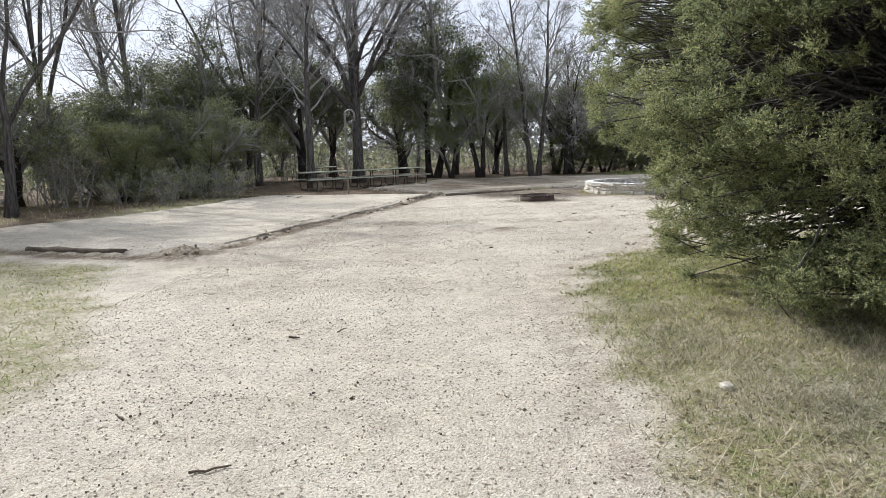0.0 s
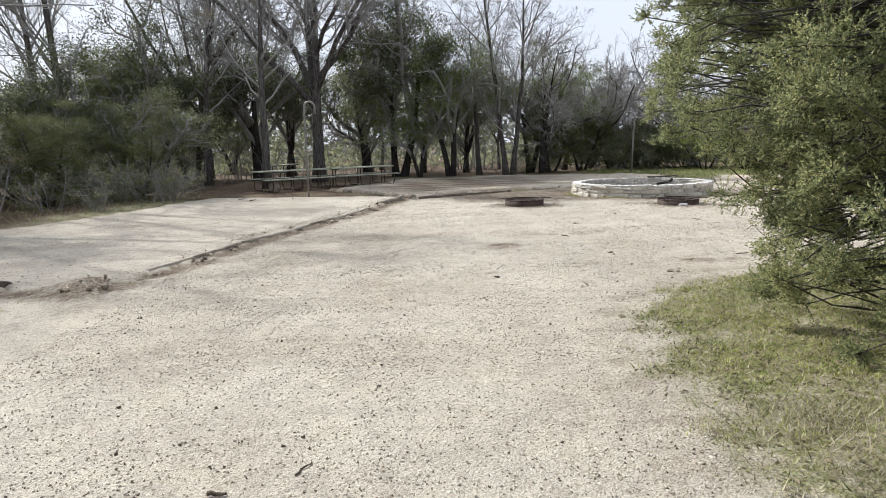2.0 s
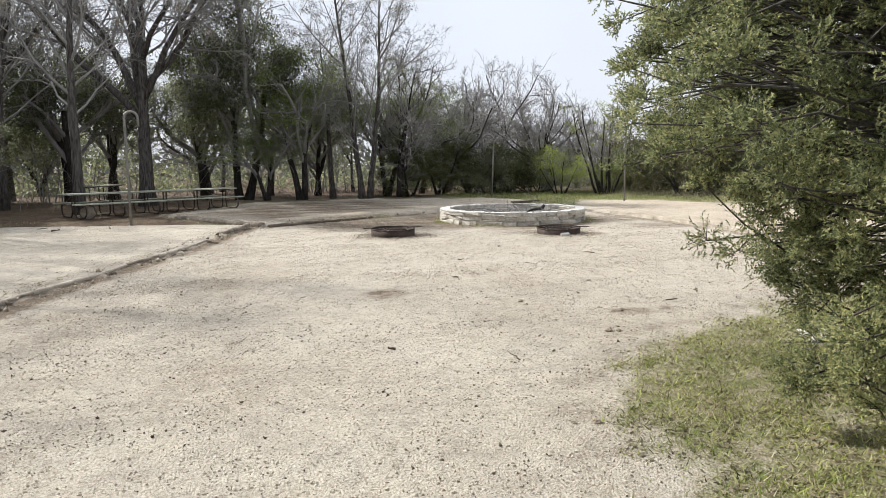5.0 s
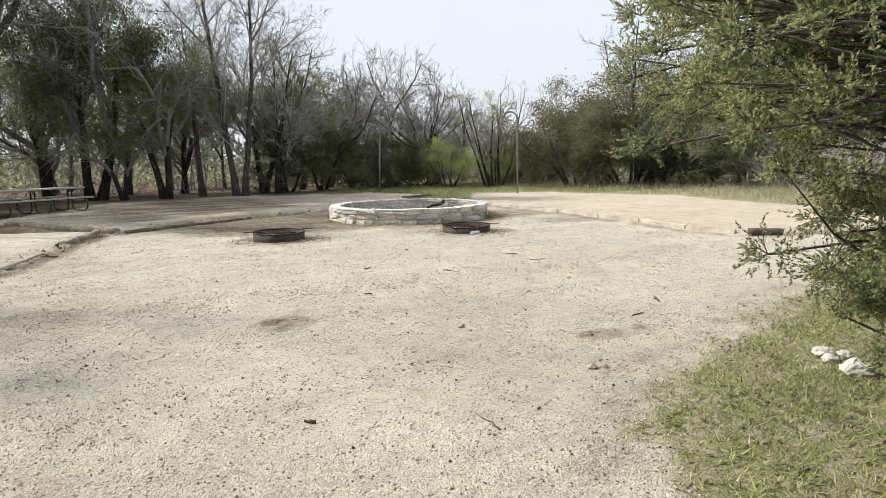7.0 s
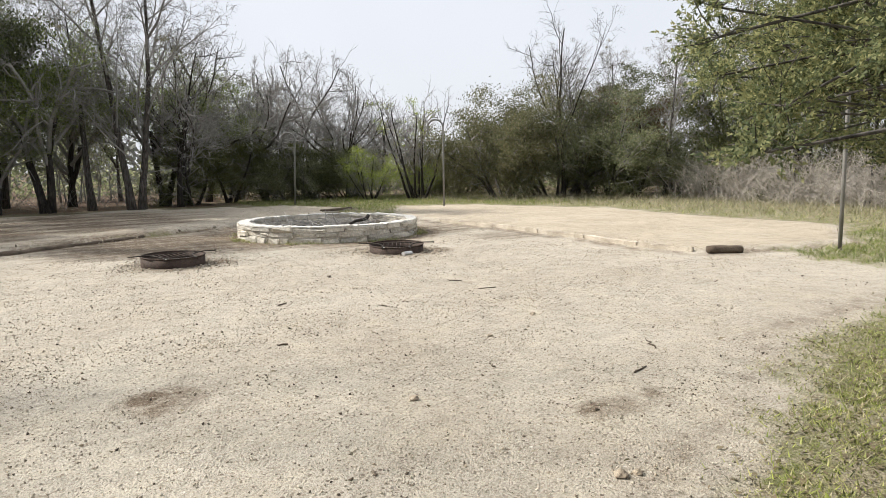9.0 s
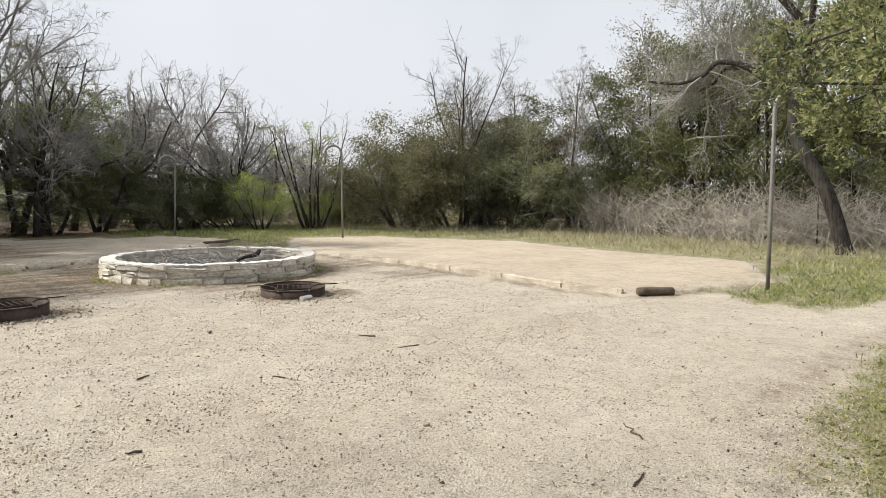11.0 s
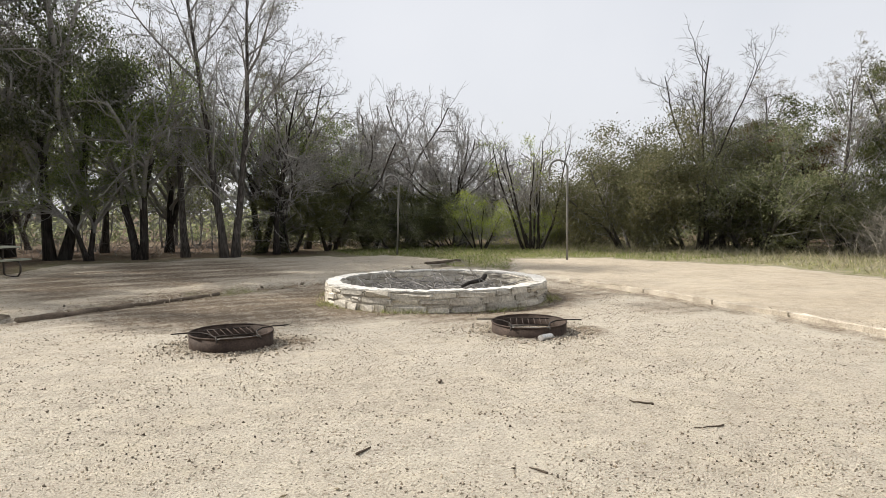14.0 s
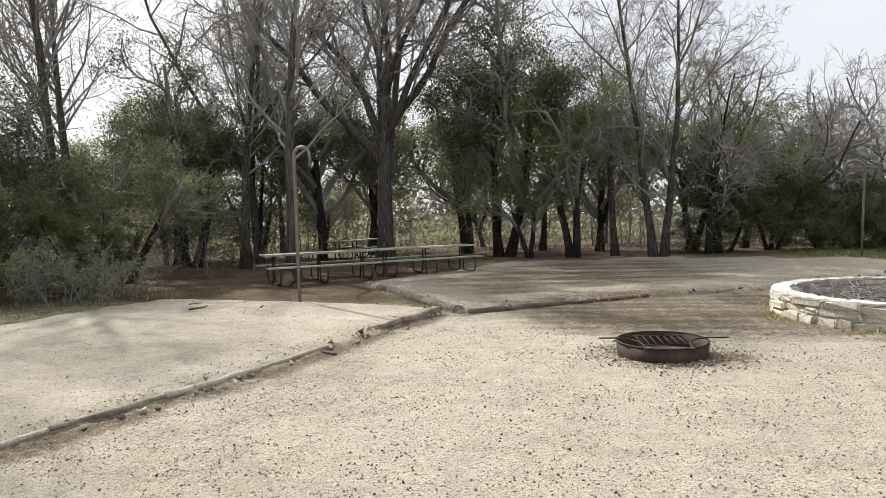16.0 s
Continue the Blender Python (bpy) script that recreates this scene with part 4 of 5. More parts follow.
# ---- leaning oak by the fence ----
def build_leaning_oak():
    x0, y0 = 19.64, 15.92
    rng = np.random.default_rng(91)
    thing = empty("leaning_oak", pose(x0, y0, z_at(x0, y0)), "leaning live oak with a crooked dark mottled trunk", "tree")
    side = unit(np.array((0.27, -0.96, 0)))
    trunk = [(0.05, -0.15), (-0.2, 0.8), (-0.51, 1.72), (-0.96, 2.46), (-1.28, 3.04), (-1.31, 3.95), (-1.11, 4.81), (-0.96, 5.53), (-1.26, 6.05), (-1.75, 6.6), (-2.2, 7.4)]
    low = [(-1.32, 4.1), (-2.0, 4.54), (-2.46, 4.92), (-3.19, 5.13), (-3.5, 4.72), (-4.19, 4.55), (-4.98, 4.71)]
    high = [(-1.0, 5.3), (-0.3, 6.2), (0.6, 6.9), (1.6, 7.4), (2.6, 7.6)]
    up = [(-1.45, 6.3), (-2.2, 7.2), (-3.2, 7.7), (-4.2, 8.3)]
    top = [(-0.98, 5.55), (-0.9, 6.8), (-0.5, 8.0), (0.1, 9.0)]
    out = []

    def line(pts, depth):
        p = np.array([side * a + np.array((0, 0, b)) + np.array((0.96, 0.27, 0)) * depth * i / len(pts) for i, (a, b) in enumerate(pts)])
        t = np.linspace(0, len(p) - 1, (len(p) - 1) * 3 + 1)
        q = np.stack([np.interp(t, np.arange(len(p)), p[:, c]) for c in range(3)], 1)
        q[1:-1] = (q[:-2] + q[1:-1] * 2 + q[2:]) / 4
        return q
    main = line(trunk, 0)
    tube_part("trunk", main, np.linspace(0.2, 0.075, len(main)) * np.where(np.arange(len(main)) == 0, 1.5, 1), 9, M_BARK_DARK, thing)
    spec = spec_of(3.0, 0.05, (5, 3, 2, 1), (7, 5, 4), (0.5, 0.5, 0.5), (48, 48, 50), (0.0, 0.0, 0.0, 0.0), (0.22, 0.26, 0.3, 0.3),
                   (0.15, 0.15, 0.1), (0.5, 0.5, 0.6), 0.007, tip=0.3)
    for pts, depth, r in ((low, -0.3, 0.105), (high, 1.0, 0.11), (up, 0.8, 0.08), (top, -1.4, 0.09), (low, 2.2, 0.07), (high, -2.0, 0.07)):
        p = line(pts, depth)
        tube_part("limb", p, np.linspace(r, 0.03, len(p)), 7, M_BARK_DARK, thing)
        for i in range(3, len(p), 1):
            d = unit(rng.normal(size=3) + np.array((0, 0, 0.5)) + unit(p[i] - p[i - 1]) * 0.8)
            grow(rng, p[i], d, rng.uniform(1.2, 2.6), 0.03, 0, spec, out)
    v, f = join([tube(p, r, 4 if r[0] > 0.02 else 3, False) for p, r, _ in out])
    tagged(link_mesh("branchwork", v.tolist(), f, M_TWIG, thing), kind="stuff")
    ends = np.concatenate([b[0][1:] for b in out if b[2] >= 2])
    pos = ends[rng.integers(0, len(ends), 24000)] + rng.normal(size=(24000, 3)) * 0.12
    v, f = leaf_tips(rng, pos, 0.029)
    tagged(fast_mesh("crown", v, f, M_LEAF_OAK, thing), kind="stuff")


build_leaning_oak()


# ---- stone fire pit ----
def rough_block(rng, size, jitter=0.012, bevel=0.02):
    bm = bmesh.new()
    add_box(bm, size, Matrix.Identity(4), bevel)
    for v in bm.verts:
        v.co += Vector(rng.normal(size=3)) * jitter
    return bm


def mesh_of(name, bm, mat):
    me = bpy.data.meshes.new(name)
    bmesh.ops.recalc_face_normals(bm, faces=bm.faces)
    bm.to_mesh(me)
    bm.free()
    me.materials.append(mat)
    return me


def annulus(r_in, r_out, z_lo, z_hi, n, rng, jitter):
    v, f = [], []
    for i in range(n):
        a = i * 2 * math.pi / n
        j = rng.normal(size=4) * jitter
        for r, z in ((r_in + j[0], z_lo), (r_out + j[1], z_lo), (r_out + j[1], z_hi + j[3]), (r_in + j[0], z_hi + j[3])):
            v.append((math.cos(a) * r, math.sin(a) * r, z))
    for i in range(n):
        a, b = i * 4, ((i + 1) % n) * 4
        for k in range(4):
            f.append((a + k, b + k, b + (k + 1) % 4, a + (k + 1) % 4))
    return v, f


def build_stone_pit(cx, cy):
    rng = np.random.default_rng(3)
    r = 1.95
    thing = empty("stone_fire_pit", pose(cx, cy, z_at(cx, cy) - 0.02), "round fire pit of pale limestone blocks with charred sticks inside", "fire pit")
    v, f = annulus(r - 0.115, r + 0.115, -0.1, 0.34, 90, rng, 0.006)
    link_mesh("mortar_core", v, f, M_MORTAR, thing)
    v, f = annulus(r - 0.125, r + 0.128, 0.345, 0.371, 160, rng, 0.008)
    tagged(link_mesh("cap", v, f, M_CAP, thing, smooth=False), "whitish mortar cap")
    for zc, h in ((0.05, 0.16), (0.19, 0.125), (0.295, 0.115)):
        a = rng.uniform(0, 1)
        stop = a + 2 * math.pi
        while a < stop - 0.06:
            w = min(rng.uniform(0.10, 0.34) if h > 0.12 else rng.uniform(0.14, 0.36), stop - a)
            if stop - a - w < 0.1:
                w = stop - a
            tall = h * rng.uniform(0.86, 1.06)
            ob = part("stone", rough_block(rng, (w * (r + 0.09) - 0.012, 0.27 + rng.uniform(0, 0.03), tall), 0.014, 0.022), M_STONE, thing)
            off = rng.normal() * 0.007
            m = a + w / 2
            ob.matrix_basis = pose(math.cos(m) * (r + off), math.sin(m) * (r + off), zc + rng.normal() * 0.005, rng.normal() * 1.5, rng.normal() * 1.2, math.degrees(m) + 90 + rng.normal() * 1.0)
            a += w
    k = 40
    v = [(0, 0, 0.10)] + [(math.cos(i * 6.2832 / k) * q, math.sin(i * 6.2832 / k) * q, z + 0.03 * rng.normal()) for q, z in ((0.6, 0.11), (1.2, 0.07), (1.8, 0.03)) for i in range(k)]
    f = [(0, 1 + i, 1 + (i + 1) % k) for i in range(k)]
    for b in (0, 1):
        f += [(1 + b * k + i, 1 + (b + 1) * k + i, 1 + (b + 1) * k + (i + 1) % k, 1 + b * k + (i + 1) % k) for i in range(k)]
    link_mesh("ash_bed", v, f, M_ASH, thing)
    z = z_at(cx, cy)
    sticks = []
    for i in range(240):
        a, q = rng.uniform(0, 6.28), 1.35 * math.sqrt(rng.uniform(0, 1))
        d = unit(np.array((rng.normal(), rng.normal(), abs(rng.normal()) * 0.35)))
        p = np.array((cx + math.cos(a) * q, cy + math.sin(a) * q, z + 0.1 + rng.uniform(0, 0.1)))
        ln = rng.uniform(0.3, 1.1)
        sticks.append(tube(np.stack((p - d * ln * 0.3, p + rng.normal(size=3) * 0.04 + d * ln * 0.2, p + d * ln * 0.6)), np.array((0.010, 0.008, 0.005)) * rng.uniform(0.5, 1.5), 4))
    v, f = join(sticks)
    tagged(link_mesh("brush_pile", v.tolist(), f, M_TWIG, None), "heap of dry grey sticks lying in the stone pit", "sticks", kind="stuff")
    p = np.array(((6.55, 22.55, 0.30), (6.75, 22.65, 0.35), (6.95, 22.75, 0.36), (7.12, 22.85, 0.38), (7.2, 22.9, 0.45)))
    p[:, 2] += z - 0.02
    charred = tube_part("charred_log", p, (0.03, 0.035, 0.04, 0.05, 0.04), 8, M_CHAR, None)
    tagged(charred, "black charred branch leaning on the stone rim", "log")


build_stone_pit(6.42, 23.45)


# ---- steel fire rings ----
def build_fire_ring(cx, cy, turn, tilt, sunk):
    rng = np.random.default_rng(8)
    z = z_at(cx, cy) - sunk
    thing = empty("fire_ring", pose(cx, cy, z, tilt, 0, turn), "rusty round steel campfire ring with a swivel cooking grate", "fire ring", "fire rings")
    v, f = annulus(0.492, 0.500, -0.08, 0.225, 64, rng, 0.0006)
    link_mesh("ring_wall", v, f, M_RUST, thing)
    t = np.linspace(0, 2 * math.pi, 49)
    tube_part("rim", np.stack((np.cos(t) * 0.50, np.sin(t) * 0.50, np.full(49, 0.225)), 1), 0.011, 6, M_RUST, thing)
    # bent handles reach out over the rim on both sides
    for s in (-1, 1):
        p = [(s * 0.70, -0.02, 0.252), (s * 0.50, 0.0, 0.25), (s * 0.36, -0.02, 0.24), (s * 0.27, -0.15, 0.232), (s * 0.24, -0.36, 0.232), (s * 0.25, -0.47, 0.235), (s * 0.25, -0.515, 0.20)]
        tube_part("handle", np.array(p), 0.0095, 6, M_STEEL_DARK, thing)
    tube_part("grate_frame", np.array(((-0.25, -0.45, 0.228), (-0.1, -0.47, 0.226), (0.1, -0.47, 0.226), (0.25, -0.45, 0.228))), 0.009, 6, M_GALV, thing)
    for i in range(7):
        x = -0.24 + i * 0.08
        tube_part("grate_bar", np.array(((x, -0.16, 0.205), (x, 0.36, 0.195))), 0.006, 5, M_RUST, thing)
    tube_part("grate_rail", np.array(((-0.29, 0.36, 0.195), (0.29, 0.36, 0.195))), 0.008, 5, M_STEEL_DARK, thing)
    tube_part("grate_rail", np.array(((-0.28, -0.16, 0.205), (0.28, -0.16, 0.205))), 0.008, 5, M_STEEL_DARK, thing)
    k = 28
    v = [(0, 0, 0.05)] + [(math.cos(i * 6.2832 / k) * q, math.sin(i * 6.2832 / k) * q, h + 0.012 * rng.normal()) for q, h in ((0.25, 0.05), (0.49, 0.03)) for i in range(k)]
    f = [(0, 1 + i, 1 + (i + 1) % k) for i in range(k)] + [(1 + i, 1 + k + i, 1 + k + (i + 1) % k, 1 + (i + 1) % k) for i in range(k)]
    tagged(link_mesh("ash", v, f, M_CHAR, thing), "black ash and charcoal")


build_fire_ring(2.34, 20.2, 4, 1.0, 0.062)
build_fire_ring(6.12, 19.45, -28, 1.5, 0.085)


# ---- lantern poles ----
def build_pole(x, y, tall, turn, reach=0.29, lean=0.0):
    z = z_at(x, y)
    thing = empty("lantern_pole", pose(x, y, z, 0, lean, turn), "galvanised steel lantern pole bent into a crook at the top", "pole", "lantern poles")
    straight = tall - reach
    pts = [(0, 0, -0.2), (0, 0, straight * 0.5), (0, 0, straight)]
    pts += [(reach - math.cos(a) * reach, 0, straight + math.sin(a) * reach) for a in np.linspace(0.2, math.pi, 13)]
    pts += [(2 * reach, 0, straight - 0.22)]
    tube_part("crook", np.array(pts), 0.034, 10, M_GALV, thing)
    tube_part("hook_bolt", np.array(((2 * reach, 0, straight - 0.21), (2 * reach, 0, straight - 0.33), (2 * reach + 0.03, 0, straight - 0.36))), 0.008, 6, M_STEEL_DARK, thing)


build_pole(-4.06, 24.5, 3.02, -5, 0.17)
build_pole(9.42, 34.4, 2.85, 160, 0.26, -2)
build_pole(13.6, 29.8, 3.2, 150, 0.28)
build_pole(12.3, 14.68, 3.3, -52, 0.3)


# ---- picnic tables ----
def build_table_kind(length):
    thing = empty("picnic_table", Matrix.Identity(4), "weathered picnic table of grey planks on bent steel pipe frames", "picnic table", "picnic tables")
    rng = np.random.default_rng(4)

    def plank(name, y, z, width, thick):
        bm = bmesh.new()
        add_box(bm, (length, width, thick), pose(0, y, z), 0.006)
        part(name, bm, M_PLANK, thing)
    for i in range(3):
        plank("tabletop_plank", (i - 1) * 0.252, 0.745, 0.245, 0.042)
    for s in (-1, 1):
        plank("seat_plank", s * 0.70, 0.445, 0.255, 0.042)
    for x in (-length * 0.40, 0.0, length * 0.40):
        for s in (-1, 1):
            leg = [(x, s * 0.58, 0.42), (x, s * 0.80, 0.40), (x, s * 0.86, 0.30), (x, s * 0.84, 0.14), (x, s * 0.72, 0.035), (x, s * 0.5, 0.022),
                   (x, s * 0.22, 0.022), (x, s * 0.12, 0.10), (x, s * 0.10, 0.4), (x, s * 0.10, 0.72)]
            tube_part("leg", np.array(leg), 0.024, 7, M_FRAME, thing)
        tube_part("crossbar", np.array(((x, -0.36, 0.712), (x, 0.36, 0.712))), 0.020, 6, M_FRAME, thing)
        tube_part("seat_bar", np.array(((x, -0.80, 0.41), (x, 0.80, 0.41))), 0.018, 6, M_FRAME, thing)
    return thing


def place_tables():
    first = build_table_kind(2.95)
    first.matrix_basis = pose(-5.44, 28.74, z_at(-5.44, 28.74), 0, 0, 38)
    copy_thing(first, pose(-3.05, 30.6, z_at(-3.05, 30.6) + 0.0, 0, 0, 38))
    copy_thing(first, pose(-7.9, 38.2, z_at(-7.9, 38.2), 0, 0, 75))
    copy_thing(first, pose(-15.6, 31.3, z_at(-15.6, 31.3), 0, 0, 20))
    copy_thing(first, pose(-12.6, 27.2, z_at(-12.6, 27.2), 0, 0, 15))


place_tables()


# ---- logs and timber edging ----
def build_log(name, pts, r, mat, label, seed, rise=0.0, category="log", taper=1.0):
    rng = np.random.default_rng(seed)
    p = np.array([(x, y, z_at(x, y) + rise) for x, y in pts])
    k = max(6, int(np.linalg.norm(p[-1] - p[0]) / 0.22))
    t = np.linspace(0, len(p) - 1, k)
    q = np.stack([np.interp(t, np.arange(len(p)), p[:, c]) for c in range(3)], 1)
    q[:, 2] = q[:, 2].mean() * 0.4 + q[:, 2] * 0.6 + rng.normal(size=k) * r * 0.07
    q[:, :2] += rng.normal(size=(k, 2)) * r * 0.12
    v, f = tube(q, r * np.linspace(taper, 1, k) * (1 + rng.normal(size=k) * 0.07), 10)
    v = v + rng.normal(size=v.shape) * r * 0.09
    return tagged(link_mesh(name, v.tolist(), f, mat, None), label, category)


build_log("log", ((-0.62, 23.42), (-1.7, 24.9), (-2.75, 26.4), (-3.85, 27.95)), 0.095, M_LOG, "long pale barkless log edging the raised terrace", 1, -0.02)
build_log("log", ((-0.48, 23.36), (1.07, 24.5)), 0.085, M_LOG_DARK, "dark weathered log edging the raised terrace", 2, -0.015)
build_log("log", ((1.12, 24.53), (2.6, 25.6)), 0.055, M_LOG_DARK, "dark half-buried log edging the raised terrace", 3, -0.01)
build_log("log", ((-1.5, 21.45), (-1.25, 22.4), (-1.02, 23.3)), 0.095, M_LOG, "split grey log at the edge of the terrace", 4, 0.0, taper=0.3)
LEFT_EDGE = ((-3.9, 11.6), (-3.65, 12.6), (-3.3, 14.4), (-2.95, 15.6), (-2.66, 16.75), (-2.36, 17.8), (-2.03, 18.8), (-1.72, 20.3))
for i in range(len(LEFT_EDGE) - 1):
    build_log("edging_log", LEFT_EDGE[i:i + 2], 0.026 + 0.007 * (i % 3), M_LOG if i % 3 == 1 else M_TIMBER, "thin half-buried log edging the gravel terrace", 10 + i, -0.012)
build_log("edging_log", ((-7.3, 11.45), (-6.3, 11.1), (-5.2, 10.75)), 0.055, M_LOG_DARK, "thin half-buried log edging the gravel terrace", 21, -0.02)
build_log("edging_log", ((-7.3, 25.0), (-5.6, 24.85), (-4.3, 24.6)), 0.045, M_LOG_DARK, "thin half-buried log edging the gravel terrace", 22, -0.01)
build_log("log", ((10.2, 15.8), (10.72, 15.5)), 0.075, M_LOG_DARK, "short dark log with a sawn end", 31, 0.06)
RIGHT_EDGE = ((10.12, 16.0), (9.95, 17.1), (10.15, 18.7), (10.15, 20.2), (10.2, 22), (10.1, 24.4))


def build_timber(a, b, seed):
    rng = np.random.default_rng(seed)
    d = Vector((b[0] - a[0], b[1] - a[1], 0))
    bm = bmesh.new()
    add_box(bm, (d.length - 0.015, 0.075, 0.11), Matrix.Identity(4), 0.012)
    bmesh.ops.subdivide_edges(bm, edges=[e for e in bm.edges if e.calc_length() > 0.5], cuts=5)
    for v in bm.verts:
        v.co += Vector(rng.normal(size=3)) * 0.006
    c = ((a[0] + b[0]) / 2, (a[1] + b[1]) / 2)
    ob = part("edging_timber", bm, M_TIMBER, None)
    ob.matrix_basis = pose(c[0], c[1], z_at(*c) + 0.015, rng.normal() * 2, 0, math.degrees(math.atan2(d.y, d.x)))
    tagged(ob, "pale worn timber edging the gravel pad", "timber")


for i in range(len(RIGHT_EDGE) - 1):
    build_timber(RIGHT_EDGE[i], RIGHT_EDGE[i + 1], 40 + i)


# ---- fence posts, rocks and small things ----
def build_fence_post(x, y, tall):
    thing = empty("fence_post", pose(x, y, z_at(x, y)), "thin dark steel fence post in the brush", "fence post", "fence posts")
    for dx, dy, sx, sy in ((0, 0, 0.045, 0.008), (0, 0.02, 0.008, 0.036)):
        bm = bmesh.new()
        add_box(bm, (sx, sy, tall + 0.1), pose(dx, dy, tall / 2 - 0.05), 0.002)
        part("flange" if sx > sy else "web", bm, M_FENCE, thing)


for x, y in ((23.6, 22.2), (23.1, 19.4), (21.9, 17.4), (24.4, 25.0)):
    build_fence_post(x, y, 1.45)


def build_rock(x, y, size, seed, label, mat=None):
    rng = np.random.default_rng(seed)
    bm = bmesh.new()
    bmesh.ops.create_icosphere(bm, subdivisions=3, radius=size)
    off = Vector(rng.normal(size=3)) * 10
    for v in bm.verts:
        v.co *= 1 + 0.35 * noise.noise(v.co * (1.4 / size) + off) + 0.15 * noise.noise(v.co * (4 / size) + off)
        v.co.z *= 0.62
    ob = part("rock", bm, mat or M_ROCK, None)
    ob.matrix_basis = pose(x, y, z_at(x, y) + size * 0.3, 0, 0, seed * 40)
    tagged(ob, label, "rock")


for x, y, s, k in ((4.56, 10.2, 0.085, 1), (4.46, 10.07, 0.065, 2), (4.66, 10.1, 0.055, 3), (4.36, 9.8, 0.105, 4)):
    build_rock(x, y, s, k, "pale limestone rock lying in the grass")
for x, y, s, k in ((2.81, 10.77, 0.035, 5), (2.9, 10.74, 0.025, 6), (2.5, 12.34, 0.03, 7), (4.81, 13.9, 0.03, 8), (3.9, 13.4, 0.025, 9), (1.627, 8.7, 0.03, 10)):
    build_rock(x, y, s, k, "small brown stone lying on the gravel", M_PEBBLE)
build_rock(1.95, 4.4, 0.045, 12, "pale rounded rock in dry grass", M_STONE)

def build_log_round(x, y, r, thick, turn):
    rng = np.random.default_rng(55)
    thing = empty("log_round", pose(x, y, z_at(x, y) + r * 0.96, 0, 0, turn), "sawn round of a thick log standing on edge under the table", "log")
    k = 20
    ring = r * (1 + rng.normal(size=k) * 0.03)
    for name, lo, hi, q, mat in (("bark_ring", -thick / 2, thick / 2, 1.0, M_LOG_DARK), ("cut_face", -thick / 2 - 0.006, thick / 2 + 0.006, 0.9, M_LOG)):
        v = [(math.cos(i * 6.2832 / k) * ring[i] * q, y0, math.sin(i * 6.2832 / k) * ring[i] * q) for y0 in (lo, hi) for i in range(k)]
        f = [(i, (i + 1) % k, k + (i + 1) % k, k + i) for i in range(k)] + [tuple(range(k)), tuple(range(2 * k - 1, k - 1, -1))]
        link_mesh(name, v, f, mat, thing, smooth=False)


build_log_round(-5.9, 27.75, 0.23, 0.3, 10)
build_log("log", ((8.7, 29.8), (9.5, 30.3), (10.3, 30.9)), 0.06, M_LOG_DARK, "dark half-buried log at the far end of the terrace", 33, 0.0)
bm_can = bmesh.new()
bmesh.ops.create_cone(bm_can, cap_ends=True, segments=18, radius1=0.045, radius2=0.045, depth=0.2, matrix=pose(0, 0, 0, 0, 90, 0))
for v_can in bm_can.verts:
    v_can.co.z *= 0.8
can = part("crushed_can", bm_can, M_CAN, None)
can.matrix_basis = pose(6.02, 18.86, z_at(6.02, 18.86) + 0.036, 0, 0, 20)
tagged(can, "crushed silver-white can beside the fire ring", "can")


def build_stick(x, y, length, r, turn, seed):
    rng = np.random.default_rng(seed)
    k = 6
    t = np.linspace(-0.5, 0.5, k)
    p = np.stack((t * length, rng.normal(size=k) * length * 0.04, np.full(k, r * 0.6) + np.abs(rng.normal(size=k)) * r * 0.5), 1)
    v, f = tube(p, r * np.linspace(1, 0.5, k), 6)
    ob = link_mesh("stick", v.tolist(), f, M_LOG_DARK, None)
    ob.matrix_basis = pose(x, y, z_at(x, y), 0, 0, turn)
    tagged(ob, "short dark stick lying on the gravel", "stick", "sticks on the ground")


STICKS = ((-1.13, 5.72, 0.09, 0.012), (-0.77, 5.96, 0.16, 0.006), (-1.76, 4.06, 0.14, 0.008), (-0.93, 3.37, 0.2, 0.008), (1.65, 10.25, 0.28, 0.006),
          (0.68, 10.71, 0.07, 0.014), (2.79, 15.98, 0.16, 0.010), (3.68, 15.17, 0.14, 0.008), (2.2, 14.2, 0.1, 0.010), (3.97, 17.43, 0.12, 0.014),
          (5.25, 16.11, 0.2, 0.010), (4.25, 11.93, 0.22, 0.008), (-5.6, 23.4, 0.5, 0.02), (-1.62, 19.97, 0.32, 0.016), (-6.1, 24.1, 0.25, 0.014),
          (-4.4, 23.6, 0.22, 0.014), (5.3, 15.4, 0.25, 0.007), (4.9, 12.4, 0.3, 0.007))
for i, (x, y, ln, r) in enumerate(STICKS):
    build_stick(x, y, ln, r, (i * 67) % 180, 60 + i)

# young leafy saplings at the terrace's edge
SAPLING = spec_of(1.3, 0.016, (5, 4, 2), (9, 5), (0.42, 0.5), (45, 45), (0.03, 0.05, 0.0), (0.1, 0.2, 0.25), (0.2, 0.1), (0.55, 0.6), 0.004, tip=0.3,
                  split=1, stems=5, lean=0.5, foot=0.2)
kind_of("sapling", "leafy_sapling", 29, SAPLING, M_LEAF_OAK, 800, 0.024, 0.07, bark=M_TWIG, label="low leafy sapling with thin stems", category="shrub")
for x, y, s in ((-9.0, 23.9, 1.0), (-8.35, 24.1, 1.05), (-9.9, 23.5, 1.2), (-8.7, 25.3, 1.1), (-10.2, 24.4, 1.2), (-11.9, 23.2, 1.3), (-10.8, 21.6, 1.1),
                (-14.2, 23.5, 1.3), (-9.3, 21.3, 0.7), (16.9, 37.0, 0.9), (14.0, 38.6, 0.8)):
    plant("sapling", x, y, s)


